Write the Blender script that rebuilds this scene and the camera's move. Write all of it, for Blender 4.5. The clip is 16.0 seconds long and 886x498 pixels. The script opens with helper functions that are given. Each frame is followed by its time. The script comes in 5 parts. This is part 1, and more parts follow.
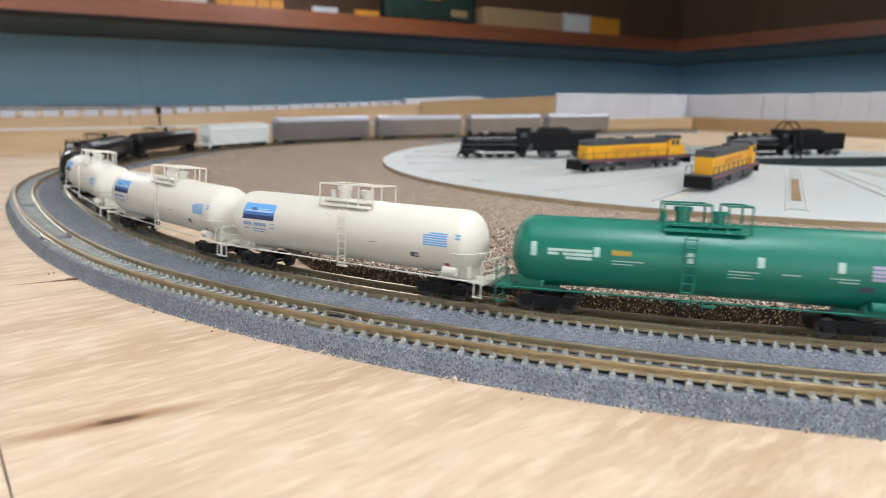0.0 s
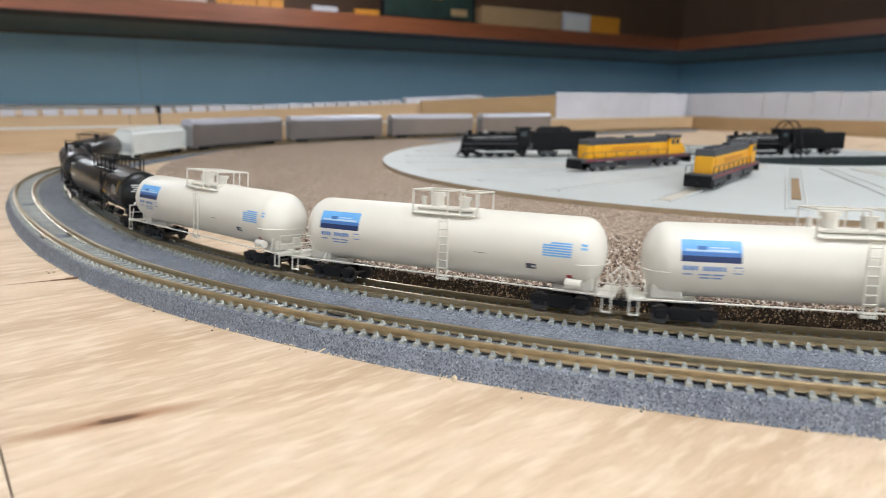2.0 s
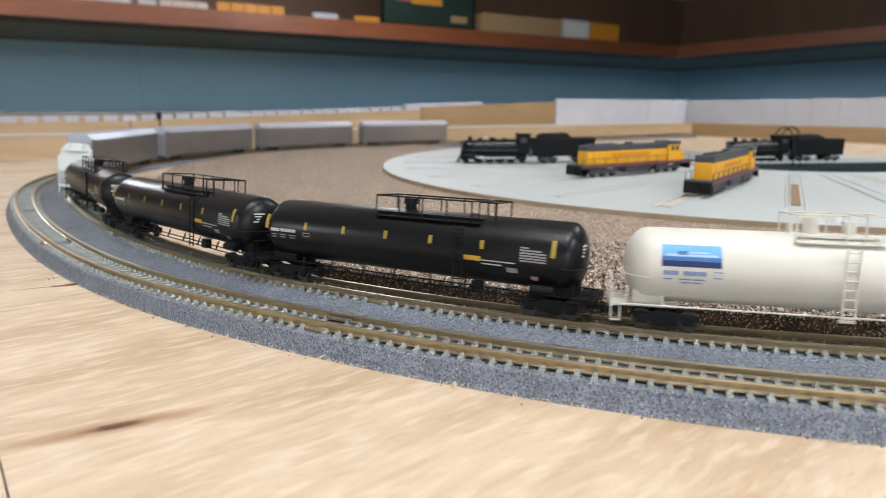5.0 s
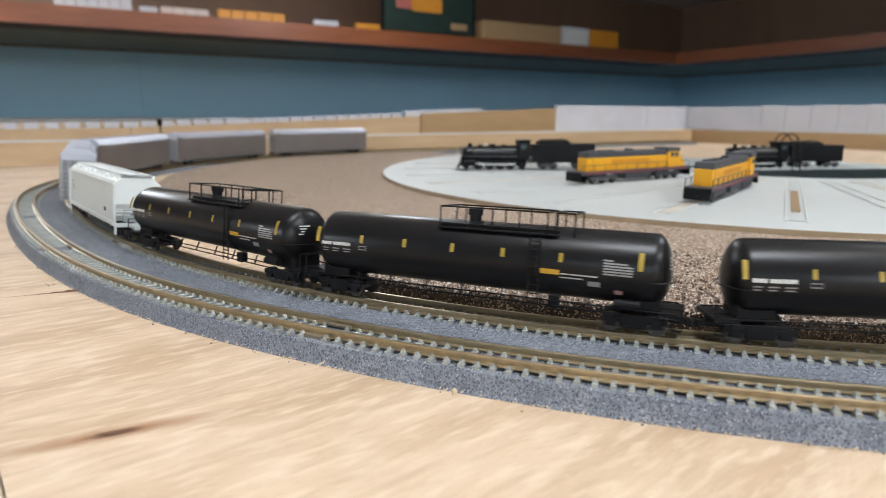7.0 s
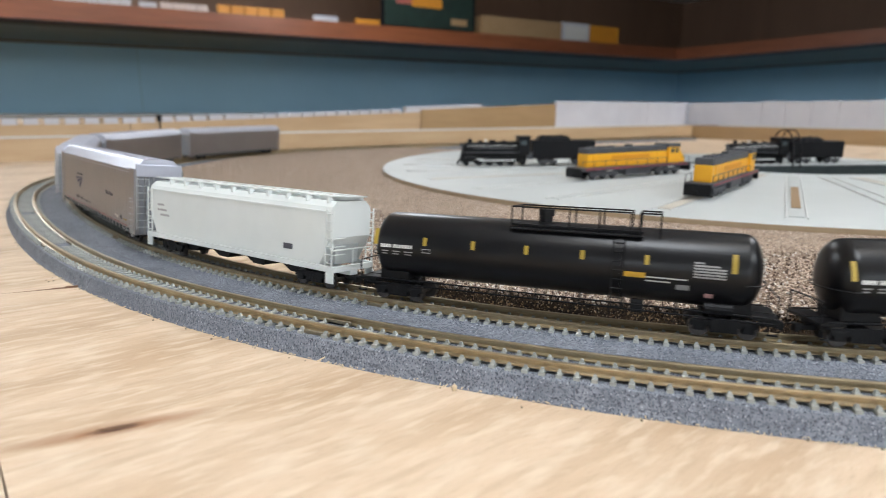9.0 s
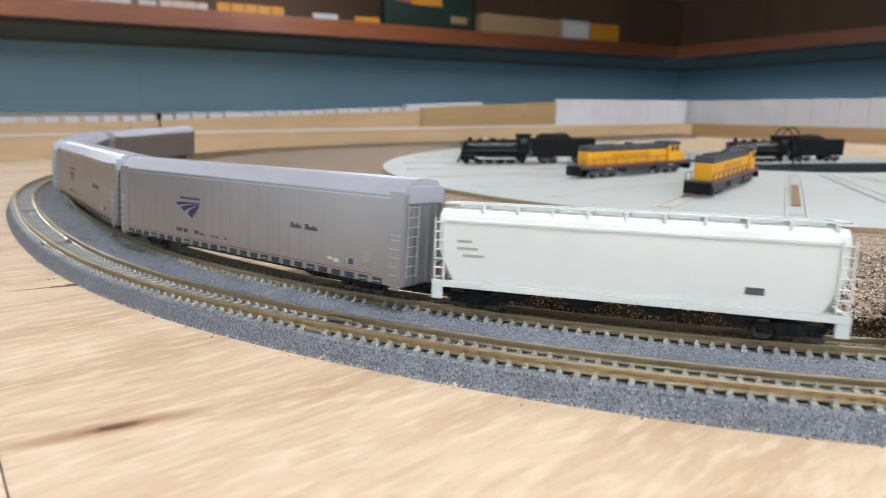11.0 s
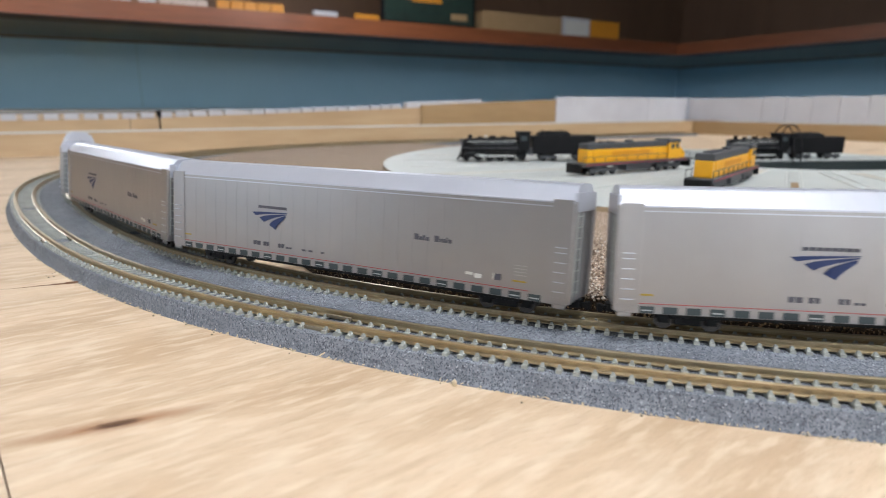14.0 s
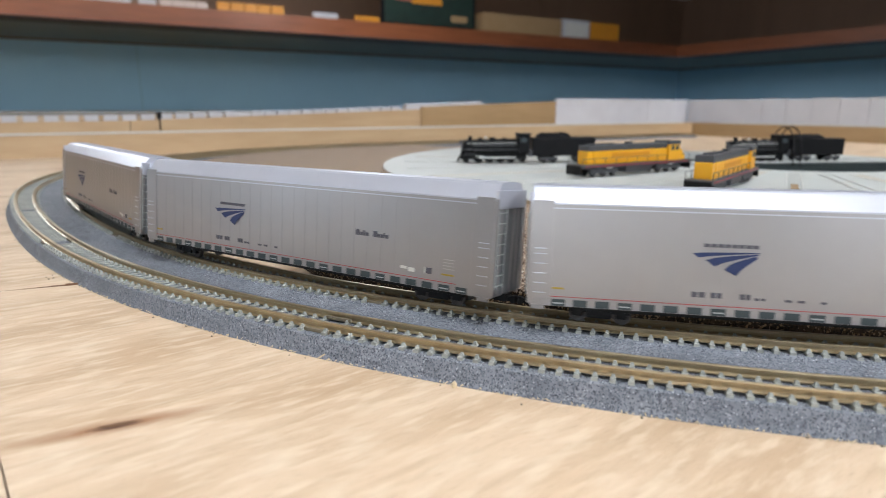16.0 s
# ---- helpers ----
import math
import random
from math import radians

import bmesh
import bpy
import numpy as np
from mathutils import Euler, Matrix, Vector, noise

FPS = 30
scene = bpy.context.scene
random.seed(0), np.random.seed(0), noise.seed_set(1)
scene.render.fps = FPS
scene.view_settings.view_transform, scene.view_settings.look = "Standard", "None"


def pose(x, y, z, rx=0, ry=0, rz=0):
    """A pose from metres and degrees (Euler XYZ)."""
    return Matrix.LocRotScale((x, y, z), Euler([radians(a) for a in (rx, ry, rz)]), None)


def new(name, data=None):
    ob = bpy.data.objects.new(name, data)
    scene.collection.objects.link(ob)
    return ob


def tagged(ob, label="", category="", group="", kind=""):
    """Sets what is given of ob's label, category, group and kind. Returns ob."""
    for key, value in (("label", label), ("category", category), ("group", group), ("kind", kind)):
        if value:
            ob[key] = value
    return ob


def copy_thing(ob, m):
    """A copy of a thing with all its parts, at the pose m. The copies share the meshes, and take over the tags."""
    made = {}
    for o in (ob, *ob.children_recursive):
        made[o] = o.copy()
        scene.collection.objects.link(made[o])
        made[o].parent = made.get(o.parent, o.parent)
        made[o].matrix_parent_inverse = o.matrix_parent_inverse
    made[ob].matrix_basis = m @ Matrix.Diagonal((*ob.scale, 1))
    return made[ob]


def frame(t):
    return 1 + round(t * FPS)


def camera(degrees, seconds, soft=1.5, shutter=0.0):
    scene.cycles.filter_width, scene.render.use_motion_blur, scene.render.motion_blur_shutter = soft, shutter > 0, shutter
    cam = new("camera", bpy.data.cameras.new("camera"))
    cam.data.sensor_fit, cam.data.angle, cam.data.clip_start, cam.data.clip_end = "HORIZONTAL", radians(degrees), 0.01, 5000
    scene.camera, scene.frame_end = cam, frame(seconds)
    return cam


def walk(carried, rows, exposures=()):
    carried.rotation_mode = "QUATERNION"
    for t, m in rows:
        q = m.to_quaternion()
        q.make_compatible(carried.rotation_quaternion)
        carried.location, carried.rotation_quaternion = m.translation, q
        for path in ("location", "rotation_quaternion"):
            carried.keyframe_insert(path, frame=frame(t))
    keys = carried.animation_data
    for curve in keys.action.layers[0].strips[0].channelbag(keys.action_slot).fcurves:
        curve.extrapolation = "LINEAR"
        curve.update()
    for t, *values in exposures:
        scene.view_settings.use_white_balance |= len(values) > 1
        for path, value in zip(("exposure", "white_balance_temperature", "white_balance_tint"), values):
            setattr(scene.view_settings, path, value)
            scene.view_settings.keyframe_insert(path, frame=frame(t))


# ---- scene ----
cam = camera(72.94, 16.0, soft=0.65, shutter=0.35)
cam.data.dof.use_dof = True
cam.data.dof.focus_distance = 0.182
cam.data.dof.aperture_fstop = 16.5
EYE_Z = 0.06437
TILTS = ((0, 76.27), (0.5, 76.43), (1, 76.43), (1.5, 76.27), (2, 76.19), (2.5, 76.02), (3, 76.17), (3.5, 76.19), (4, 76.27),
         (4.2, 76.37), (6.3, 77.33), (6.5, 77.38), (7, 77.38), (7.5, 77.27), (8, 77.16), (8.5, 77.05), (9, 77.0), (9.2, 76.98),
         (11.3, 76.79), (11.5, 76.75), (12, 76.52), (12.5, 76.51), (13, 76.43), (13.5, 76.49), (14, 76.59), (14.5, 76.6),
         (15, 76.75), (15.5, 76.6), (16, 76.75))
walk(cam, [(t, pose(0, 0, EYE_Z, a, 0, 0)) for t, a in TILTS])
scene.view_settings.exposure = 0.0

# ---- light ----
world = bpy.data.worlds.new("world")
scene.world = world
world.use_nodes = True
world.node_tree.nodes["Background"].inputs[0].default_value = (0.9, 0.95, 1.0, 1)
world.node_tree.nodes["Background"].inputs[1].default_value = 0.035


def tube_lamp(name, x, y, z, power, color):
    d = bpy.data.lights.new(name, "POINT")
    d.shadow_soft_size, d.energy, d.color = 0.16, power, color
    ob = new(name, d)
    ob.matrix_world = pose(x, y, z)
    return ob


TUBE = (0.92, 1.0, 1.10)
# Ceiling lights out of view; most are added to brighten walls, shelf and cars.
LAMPS = ((1.25, -0.55, 31), (1.35, 1.05, 31), (0.1, -0.1, 31), (1.3, -3.5, 31), (-2.2, 2.55, 31), (-0.3, 2.75, 31), (-4.5, -1.0, 31), (-1.2, -4.6, 31))
POWERS = (27.0, 10.0, 16.0, 46.0, 26.0, 15.0, 68.0, 46.0)
CEIL_Z = 1.19
for (lx, ly, lr), power_ in zip(LAMPS, POWERS):
    tube_lamp("unseen_room_lamp", lx, ly, CEIL_Z - 0.24, power_, TUBE)


# ---- materials ----
def mat(name, c1, c2=None, scale=400.0, rough=0.6, metal=0.0, bump=0.0, bump_scale=None, stretch=(1, 1, 1), turn=0.0,
        speck=None, speck_scale=1500.0, speck_amount=0.35, rand=0.0, spec=0.5, coat=0.0, shade_patch=None):
    """A procedural surface: two colours mixed by noise at two sizes, with specks, relief and a slight change from piece to piece."""
    m = bpy.data.materials.new(name)
    m.use_nodes = True
    nt = m.node_tree
    bs = nt.nodes["Principled BSDF"]
    lk = nt.links.new

    def node(kind, **kw):
        n = nt.nodes.new(kind)
        for key, value in kw.items():
            n.inputs[key].default_value = value
        return n

    tc = node("ShaderNodeTexCoord")
    spin = node("ShaderNodeMapping", Rotation=(0, 0, turn))
    mp = node("ShaderNodeMapping", Scale=stretch)
    lk(tc.outputs["Object"], spin.inputs["Vector"])
    lk(spin.outputs[0], mp.inputs["Vector"])
    fine = node("ShaderNodeTexNoise", Scale=scale, Detail=5.0, Roughness=0.6)
    wide = node("ShaderNodeTexNoise", Scale=scale / 7.0, Detail=3.0, Roughness=0.5)
    lk(mp.outputs[0], fine.inputs["Vector"])
    lk(mp.outputs[0], wide.inputs["Vector"])
    add = nt.nodes.new("ShaderNodeMath")
    add.operation = "ADD"
    lk(fine.outputs[0], add.inputs[0])
    lk(wide.outputs[0], add.inputs[1])
    ramp = nt.nodes.new("ShaderNodeMapRange")
    ramp.inputs["From Min"].default_value, ramp.inputs["From Max"].default_value = 0.75, 1.25
    lk(add.outputs[0], ramp.inputs["Value"])
    mix = nt.nodes.new("ShaderNodeMix")
    mix.data_type = "RGBA"
    c2 = c2 or tuple(v * 0.88 for v in c1)
    mix.inputs["A"].default_value, mix.inputs["B"].default_value = (*c1, 1), (*c2, 1)
    lk(ramp.outputs[0], mix.inputs["Factor"])
    colour = mix.outputs["Result"]
    # broad darker patches in the colour, for the train's shade on the roadbed
    if shade_patch:
        big = node("ShaderNodeTexNoise", Scale=shade_patch[0], Detail=2.0)
        lk(tc.outputs["Object"], big.inputs["Vector"])
        br = nt.nodes.new("ShaderNodeMapRange")
        br.inputs["From Min"].default_value, br.inputs["From Max"].default_value, br.inputs["To Max"].default_value = 0.45, 0.62, shade_patch[2]
        lk(big.outputs[0], br.inputs["Value"])
        bx = nt.nodes.new("ShaderNodeMix")
        bx.data_type = "RGBA"
        lk(br.outputs[0], bx.inputs["Factor"])
        lk(colour, bx.inputs["A"])
        bx.inputs["B"].default_value = (*shade_patch[1], 1)
        colour = bx.outputs["Result"]
    if speck:
        for k, (sc, spc) in enumerate(speck):
            vo = node("ShaderNodeTexVoronoi", Scale=speck_scale * (1.0 + 0.55 * k))
            lk(mp.outputs[0], vo.inputs["Vector"])
            sep = nt.nodes.new("ShaderNodeSeparateColor")
            lk(vo.outputs["Color"], sep.inputs[0])
            lt = nt.nodes.new("ShaderNodeMath")
            lt.operation = "LESS_THAN"
            lt.inputs[1].default_value = sc
            lk(sep.outputs[k % 3], lt.inputs[0])
            mm = nt.nodes.new("ShaderNodeMix")
            mm.data_type = "RGBA"
            lk(lt.outputs[0], mm.inputs["Factor"])
            lk(colour, mm.inputs["A"])
            mm.inputs["B"].default_value = (*spc, 1)
            colour = mm.outputs["Result"]
    if rand:
        oi = node("ShaderNodeObjectInfo")
        hs = node("ShaderNodeHueSaturation")
        mr = nt.nodes.new("ShaderNodeMapRange")
        mr.inputs["To Min"].default_value, mr.inputs["To Max"].default_value = 1 - rand, 1 + rand
        lk(oi.outputs["Random"], mr.inputs["Value"])
        lk(mr.outputs[0], hs.inputs["Value"])
        lk(colour, hs.inputs["Color"])
        colour = hs.outputs[0]
    lk(colour, bs.inputs["Base Color"])
    rr = nt.nodes.new("ShaderNodeMapRange")
    rr.inputs["To Min"].default_value, rr.inputs["To Max"].default_value = max(rough - 0.08, 0.03), min(rough + 0.08, 1)
    lk(wide.outputs[0], rr.inputs["Value"])
    lk(rr.outputs[0], bs.inputs["Roughness"])
    bs.inputs["Metallic"].default_value = metal
    bs.inputs["Specular IOR Level"].default_value = spec
    bs.inputs["Coat Weight"].default_value = coat
    if bump:
        bn = node("ShaderNodeTexNoise", Scale=bump_scale or scale, Detail=4.0)
        lk(mp.outputs[0], bn.inputs["Vector"])
        bp = node("ShaderNodeBump", Strength=1.0, Distance=bump)
        lk(bn.outputs[0], bp.inputs["Height"])
        lk(bp.outputs[0], bs.inputs["Normal"])
    return m


def glow(name, color, strength):
    m = bpy.data.materials.new(name)
    m.use_nodes = True
    bs = m.node_tree.nodes["Principled BSDF"]
    bs.inputs["Base Color"].default_value = (0.9, 0.9, 0.9, 1)
    bs.inputs["Emission Color"].default_value = (*color, 1)
    bs.inputs["Emission Strength"].default_value = strength
    return m


def plywood_mat():
    """Birch plywood: long growth bands, fine fibres and short dark flecks, running at a slight angle."""
    m = bpy.data.materials.new("plywood")
    m.use_nodes = True
    nt = m.node_tree
    bs = nt.nodes["Principled BSDF"]
    lk = nt.links.new
    tc = nt.nodes.new("ShaderNodeTexCoord")
    spin = nt.nodes.new("ShaderNodeMapping")
    spin.inputs["Rotation"].default_value = (0, 0, radians(-36))
    lk(tc.outputs["Object"], spin.inputs["Vector"])
    warp = nt.nodes.new("ShaderNodeTexNoise")
    warp.inputs["Scale"].default_value, warp.inputs["Detail"].default_value = 9, 2
    lk(spin.outputs[0], warp.inputs["Vector"])
    bend = nt.nodes.new("ShaderNodeVectorMath")
    bend.operation = "MULTIPLY_ADD"
    bend.inputs[1].default_value = (0.012, 0.015, 0)
    lk(warp.outputs["Color"], bend.inputs[0])
    lk(spin.outputs[0], bend.inputs[2])
    layers = []
    for k, (sc, st, det) in enumerate(((11, 4.0, 3), (44, 8, 3), (300, 14, 3), (85, 4.0, 3))):
        mp = nt.nodes.new("ShaderNodeMapping")
        mp.inputs["Scale"].default_value = (1, st, 1)
        lk(bend.outputs[0], mp.inputs["Vector"])
        n = nt.nodes.new("ShaderNodeTexNoise")
        n.inputs["Scale"].default_value, n.inputs["Detail"].default_value = sc, det
        lk(mp.outputs[0], n.inputs["Vector"])
        layers.append(n)
    colour = None
    for n, lo, hi, c, amount in ((layers[0], 0.44, 0.64, (0.46, 0.315, 0.195), 0.75), (layers[1], 0.50, 0.70, (0.42, 0.285, 0.17), 0.36),
                                 (layers[2], 0.55, 0.75, (0.38, 0.26, 0.17), 0.5), (layers[3], 0.48, 0.68, (0.74, 0.615, 0.465), 0.6)):
        mr = nt.nodes.new("ShaderNodeMapRange")
        mr.inputs["From Min"].default_value, mr.inputs["From Max"].default_value, mr.inputs["To Max"].default_value = lo, hi, amount
        lk(n.outputs[0], mr.inputs["Value"])
        mx = nt.nodes.new("ShaderNodeMix")
        mx.data_type = "RGBA"
        lk(mr.outputs[0], mx.inputs["Factor"])
        if colour is None:
            mx.inputs["A"].default_value = (0.645, 0.49, 0.346, 1)
        else:
            lk(colour, mx.inputs["A"])
        mx.inputs["B"].default_value = (*c, 1)
        colour = mx.outputs["Result"]
    # one knot with its long brown streak
    for (hx, hy), lo, c, amount in (((0.023, 0.0033), 0.0, (0.29, 0.115, 0.04), 0.95), ((0.0062, 0.0019), 0.0, (0.025, 0.012, 0.008), 1.0)):
        mv = nt.nodes.new("ShaderNodeMapping")
        mv.vector_type = "TEXTURE"
        mv.inputs["Location"].default_value = (-0.0681, 0.1129, 0)
        mv.inputs["Rotation"].default_value = (0, 0, radians(25))
        mv.inputs["Scale"].default_value = (hx, hy, 1)
        lk(tc.outputs["Object"], mv.inputs["Vector"])
        ad = nt.nodes.new("ShaderNodeVectorMath")
        ad.operation = "MULTIPLY_ADD"
        ad.inputs[1].default_value = (0.5, 0.9, 0)
        lk(layers[2].outputs["Color"], ad.inputs[0])
        lk(mv.outputs[0], ad.inputs[2])
        sb = nt.nodes.new("ShaderNodeVectorMath")
        sb.operation = "SUBTRACT"
        sb.inputs[1].default_value = (0.25, 0.45, 0)
        lk(ad.outputs[0], sb.inputs[0])
        fl = nt.nodes.new("ShaderNodeVectorMath")
        fl.operation = "MULTIPLY"
        fl.inputs[1].default_value = (1, 1, 0)
        lk(sb.outputs[0], fl.inputs[0])
        le = nt.nodes.new("ShaderNodeVectorMath")
        le.operation = "LENGTH"
        lk(fl.outputs[0], le.inputs[0])
        mr = nt.nodes.new("ShaderNodeMapRange")
        mr.inputs["From Min"].default_value, mr.inputs["From Max"].default_value = 1.0, 0.1
        mr.inputs["To Max"].default_value = amount
        lk(le.outputs["Value"], mr.inputs["Value"])
        mx = nt.nodes.new("ShaderNodeMix")
        mx.data_type = "RGBA"
        lk(mr.outputs[0], mx.inputs["Factor"])
        lk(colour, mx.inputs["A"])
        mx.inputs["B"].default_value = (*c, 1)
        colour = mx.outputs["Result"]
    lk(colour, bs.inputs["Base Color"])
    bs.inputs["Roughness"].default_value = 0.62
    bs.inputs["Specular IOR Level"].default_value = 0.3
    bp = nt.nodes.new("ShaderNodeBump")
    bp.inputs["Distance"].default_value = 0.00022
    lk(layers[2].outputs[0], bp.inputs["Height"])
    lk(bp.outputs[0], bs.inputs["Normal"])
    return m


M_PLY = plywood_mat()
M_BALLAST = mat("grey_ballast", (0.235, 0.253, 0.288), (0.150, 0.164, 0.192), 800, 0.8, bump=0.00035, bump_scale=900,
                speck=((0.18, (0.115, 0.127, 0.155)), (0.03, (0.36, 0.38, 0.42)), (0.16, (0.042, 0.048, 0.066))), speck_scale=2000, shade_patch=(16, (0.15, 0.165, 0.195), 0.5))
M_TIE = mat("concrete_tie", (0.36, 0.37, 0.34), (0.29, 0.30, 0.28), 500, 0.7, rand=0.08)
M_RAIL = mat("nickel_silver_rail", (0.45, 0.37, 0.24), (0.36, 0.285, 0.175), 150, 0.34, metal=0.8, stretch=(1, 1, 1))
M_JOINER = mat("joiner_plastic", (0.20, 0.165, 0.11), None, 300, 0.5)
M_GRAVEL = mat("brown_gravel", (0.30, 0.21, 0.15), (0.20, 0.14, 0.10), 500, 0.95, bump=0.0012, bump_scale=900,
               speck=((0.25, (0.48, 0.36, 0.27)), (0.2, (0.13, 0.09, 0.06)), (0.15, (0.62, 0.52, 0.43))), speck_scale=900)
M_CORK = mat("dark_cork_edge", (0.085, 0.052, 0.026), (0.02, 0.012, 0.007), 1200, 0.9, bump=0.0012, bump_scale=1100,
             speck=((0.14, (0.30, 0.20, 0.11)), (0.2, (0.012, 0.008, 0.005)), (0.05, (0.42, 0.33, 0.24))), speck_scale=1500)
M_SLAB = mat("grey_slab", (0.49, 0.51, 0.50), (0.43, 0.455, 0.445), 12, 0.55, bump=0.0001, bump_scale=300)
M_BLUE = mat("blue_wall_paint", (0.42, 0.67, 0.84), (0.39, 0.64, 0.81), 3, 0.8)
M_BROWN = mat("brown_wall_panel", (0.19, 0.108, 0.066), (0.15, 0.084, 0.052), 6, 0.6, stretch=(1, 1, 0.15))
M_SHELF = mat("red_brown_wood", (0.27, 0.086, 0.034), (0.18, 0.054, 0.02), 30, 0.4, stretch=(0.15, 0.15, 2), bump=0.0002)
# Grey-green of the shadowed wall top, carried by the shelf's underside.
M_UNDER = mat("underside_shadow_band", (0.24, 0.28, 0.27), None, 8, 0.8)
M_PINE = mat("pine_board", (0.52, 0.37, 0.22), (0.43, 0.29, 0.16), 12, 0.55, stretch=(1, 1, 8))
M_PINE2 = mat("brown_board", (0.37, 0.24, 0.12), (0.30, 0.19, 0.09), 14, 0.6, stretch=(1, 1, 6))
M_FOAM = mat("white_foam", (0.55, 0.55, 0.585), (0.48, 0.48, 0.52), 20, 0.8, bump=0.0003, bump_scale=200)
M_WHITE = mat("white_paint", (0.78, 0.78, 0.76), None, 5, 0.7)
M_BLACK = mat("black_plastic", (0.007, 0.007, 0.008), (0.005, 0.005, 0.006), 150, 0.5, spec=0.2)
M_WHEEL = mat("wheel_steel", (0.07, 0.062, 0.058), None, 300, 0.45, metal=0.6)
M_TANKB = mat("black_tank_paint", (0.008, 0.008, 0.009), (0.005, 0.005, 0.006), 60, 0.31, spec=0.28, bump=0.00003, bump_scale=800)
M_TANKW = mat("cream_white_tank_paint", (0.66, 0.63, 0.555), (0.62, 0.59, 0.52), 40, 0.45)
M_TANKG = mat("green_tank_paint", (0.002, 0.165, 0.112), (0.002, 0.147, 0.098), 50, 0.38)
M_HOP = mat("white_hopper_paint", (0.68, 0.715, 0.70), (0.62, 0.655, 0.64), 60, 0.5)
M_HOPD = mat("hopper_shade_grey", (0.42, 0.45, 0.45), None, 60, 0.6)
M_SILV = mat("silver_grey_paint", (0.335, 0.325, 0.33), (0.30, 0.29, 0.295), 45, 0.34, metal=0.82)
M_ROOF = mat("silver_blue_roof_paint", (0.46, 0.48, 0.55), (0.42, 0.44, 0.51), 50, 0.36, metal=0.35)
# Silver car ends seen in shade: the shade is mixed into this grey.
M_ENDP = mat("end_shade_grey", (0.20, 0.21, 0.23), None, 60, 0.5)
M_RIM = mat("tan_board_rim", (0.36, 0.27, 0.17), (0.28, 0.20, 0.12), 60, 0.8)
# Near-black brown for the unlit strip below the shelf edge.
M_DKBROWN = mat("shelf_shade_brown", (0.035, 0.022, 0.014), None, 20, 0.6)
M_MIDB = mat("mid_blue_print", (0.05, 0.16, 0.42), None, 300, 0.5)
M_STRIPE = mat("pale_blue_print", (0.45, 0.60, 0.74), None, 300, 0.5)
M_DKG = mat("dark_grey_mesh", (0.035, 0.05, 0.055), None, 400, 0.6)
M_NAVY = mat("navy_print", (0.004, 0.020, 0.095), None, 300, 0.5)
M_SKY = mat("light_blue_print", (0.10, 0.34, 0.70), (0.17, 0.42, 0.72), 200, 0.5)
M_RED = mat("red_print", (0.36, 0.03, 0.04), None, 300, 0.5)
M_YEL = mat("yellow_print", (0.62, 0.36, 0.03), None, 300, 0.5)
M_GOLD = mat("gold_print", (0.36, 0.25, 0.03), None, 300, 0.5)
M_INK = mat("grey_print", (0.07, 0.07, 0.09), None, 300, 0.5)
M_PALE = mat("pale_print", (0.66, 0.66, 0.63), None, 300, 0.5)
M_LOCOY = mat("yellow_engine_paint", (0.74, 0.36, 0.012), (0.68, 0.32, 0.01), 60, 0.4)
M_LOCOG = mat("grey_engine_paint", (0.065, 0.068, 0.075), (0.04, 0.042, 0.047), 80, 0.5)
# Green-grey darkened to carry the shade of a deeper pit.
M_PIT = mat("shaded_pit_paint", (0.016, 0.026, 0.027), (0.012, 0.02, 0.02), 30, 0.6)
M_CARD = mat("cardboard", (0.38, 0.25, 0.13), (0.33, 0.21, 0.1), 30, 0.8)
M_ORANGE = mat("orange_box_print", (0.65, 0.27, 0.02), (0.55, 0.22, 0.02), 30, 0.5)
M_POSTER = mat("dark_green_print", (0.02, 0.045, 0.035), (0.012, 0.02, 0.018), 15, 0.4)
M_STRAW = mat("straw", (0.60, 0.48, 0.32), None, 300, 0.7)
M_KNOT = mat("dark_knot", (0.10, 0.045, 0.02), (0.17, 0.08, 0.035), 300, 0.7)
M_CEIL = mat("white_ceiling", (0.75, 0.74, 0.72), None, 5, 0.8)
M_CARPET = mat("grey_carpet", (0.30, 0.29, 0.28), (0.25, 0.24, 0.23), 200, 0.95)
M_TUBE = glow("tube_glow", (1.0, 0.95, 0.88), 6.0)


# ---- mesh helpers ----
def finish(bm, name, material, smooth=False):
    me = bpy.data.meshes.new(name)
    bmesh.ops.recalc_face_normals(bm, faces=bm.faces)
    for f in bm.faces:
        f.smooth = smooth
    bm.to_mesh(me)
    bm.free()
    for m in (material if isinstance(material, (list, tuple)) else (material,)):
        me.materials.append(m)
    return me


def part(name, bm, material, parent=None, label="", smooth=False):
    ob = new(name, finish(bm, name, material, smooth))
    if parent is not None:
        ob.parent = parent
    if label:
        ob["label"] = label
    return ob


def thing(name, label, category, group="", m=None):
    ob = new(name)
    ob.empty_display_size = 0.005
    if m is not None:
        ob.matrix_world = m
    return tagged(ob, label, category, group)


def box(x0, x1, y0, y1, z0, z1, bev=0.0, bm=None, m=None):
    """A box between two corners, its edges rounded by bev."""
    own = bm or bmesh.new()
    r = bmesh.ops.create_cube(own, size=1.0)
    mm = Matrix.Translation(((x0 + x1) / 2, (y0 + y1) / 2, (z0 + z1) / 2)) @ Matrix.Diagonal((abs(x1 - x0), abs(y1 - y0), abs(z1 - z0), 1))
    bmesh.ops.transform(own, matrix=(m @ mm) if m else mm, verts=r["verts"])
    if bev:
        es = {e for v in r["verts"] for e in v.link_edges}
        bmesh.ops.bevel(own, geom=list(es), offset=bev, segments=2, affect="EDGES", profile=0.6)
    return own


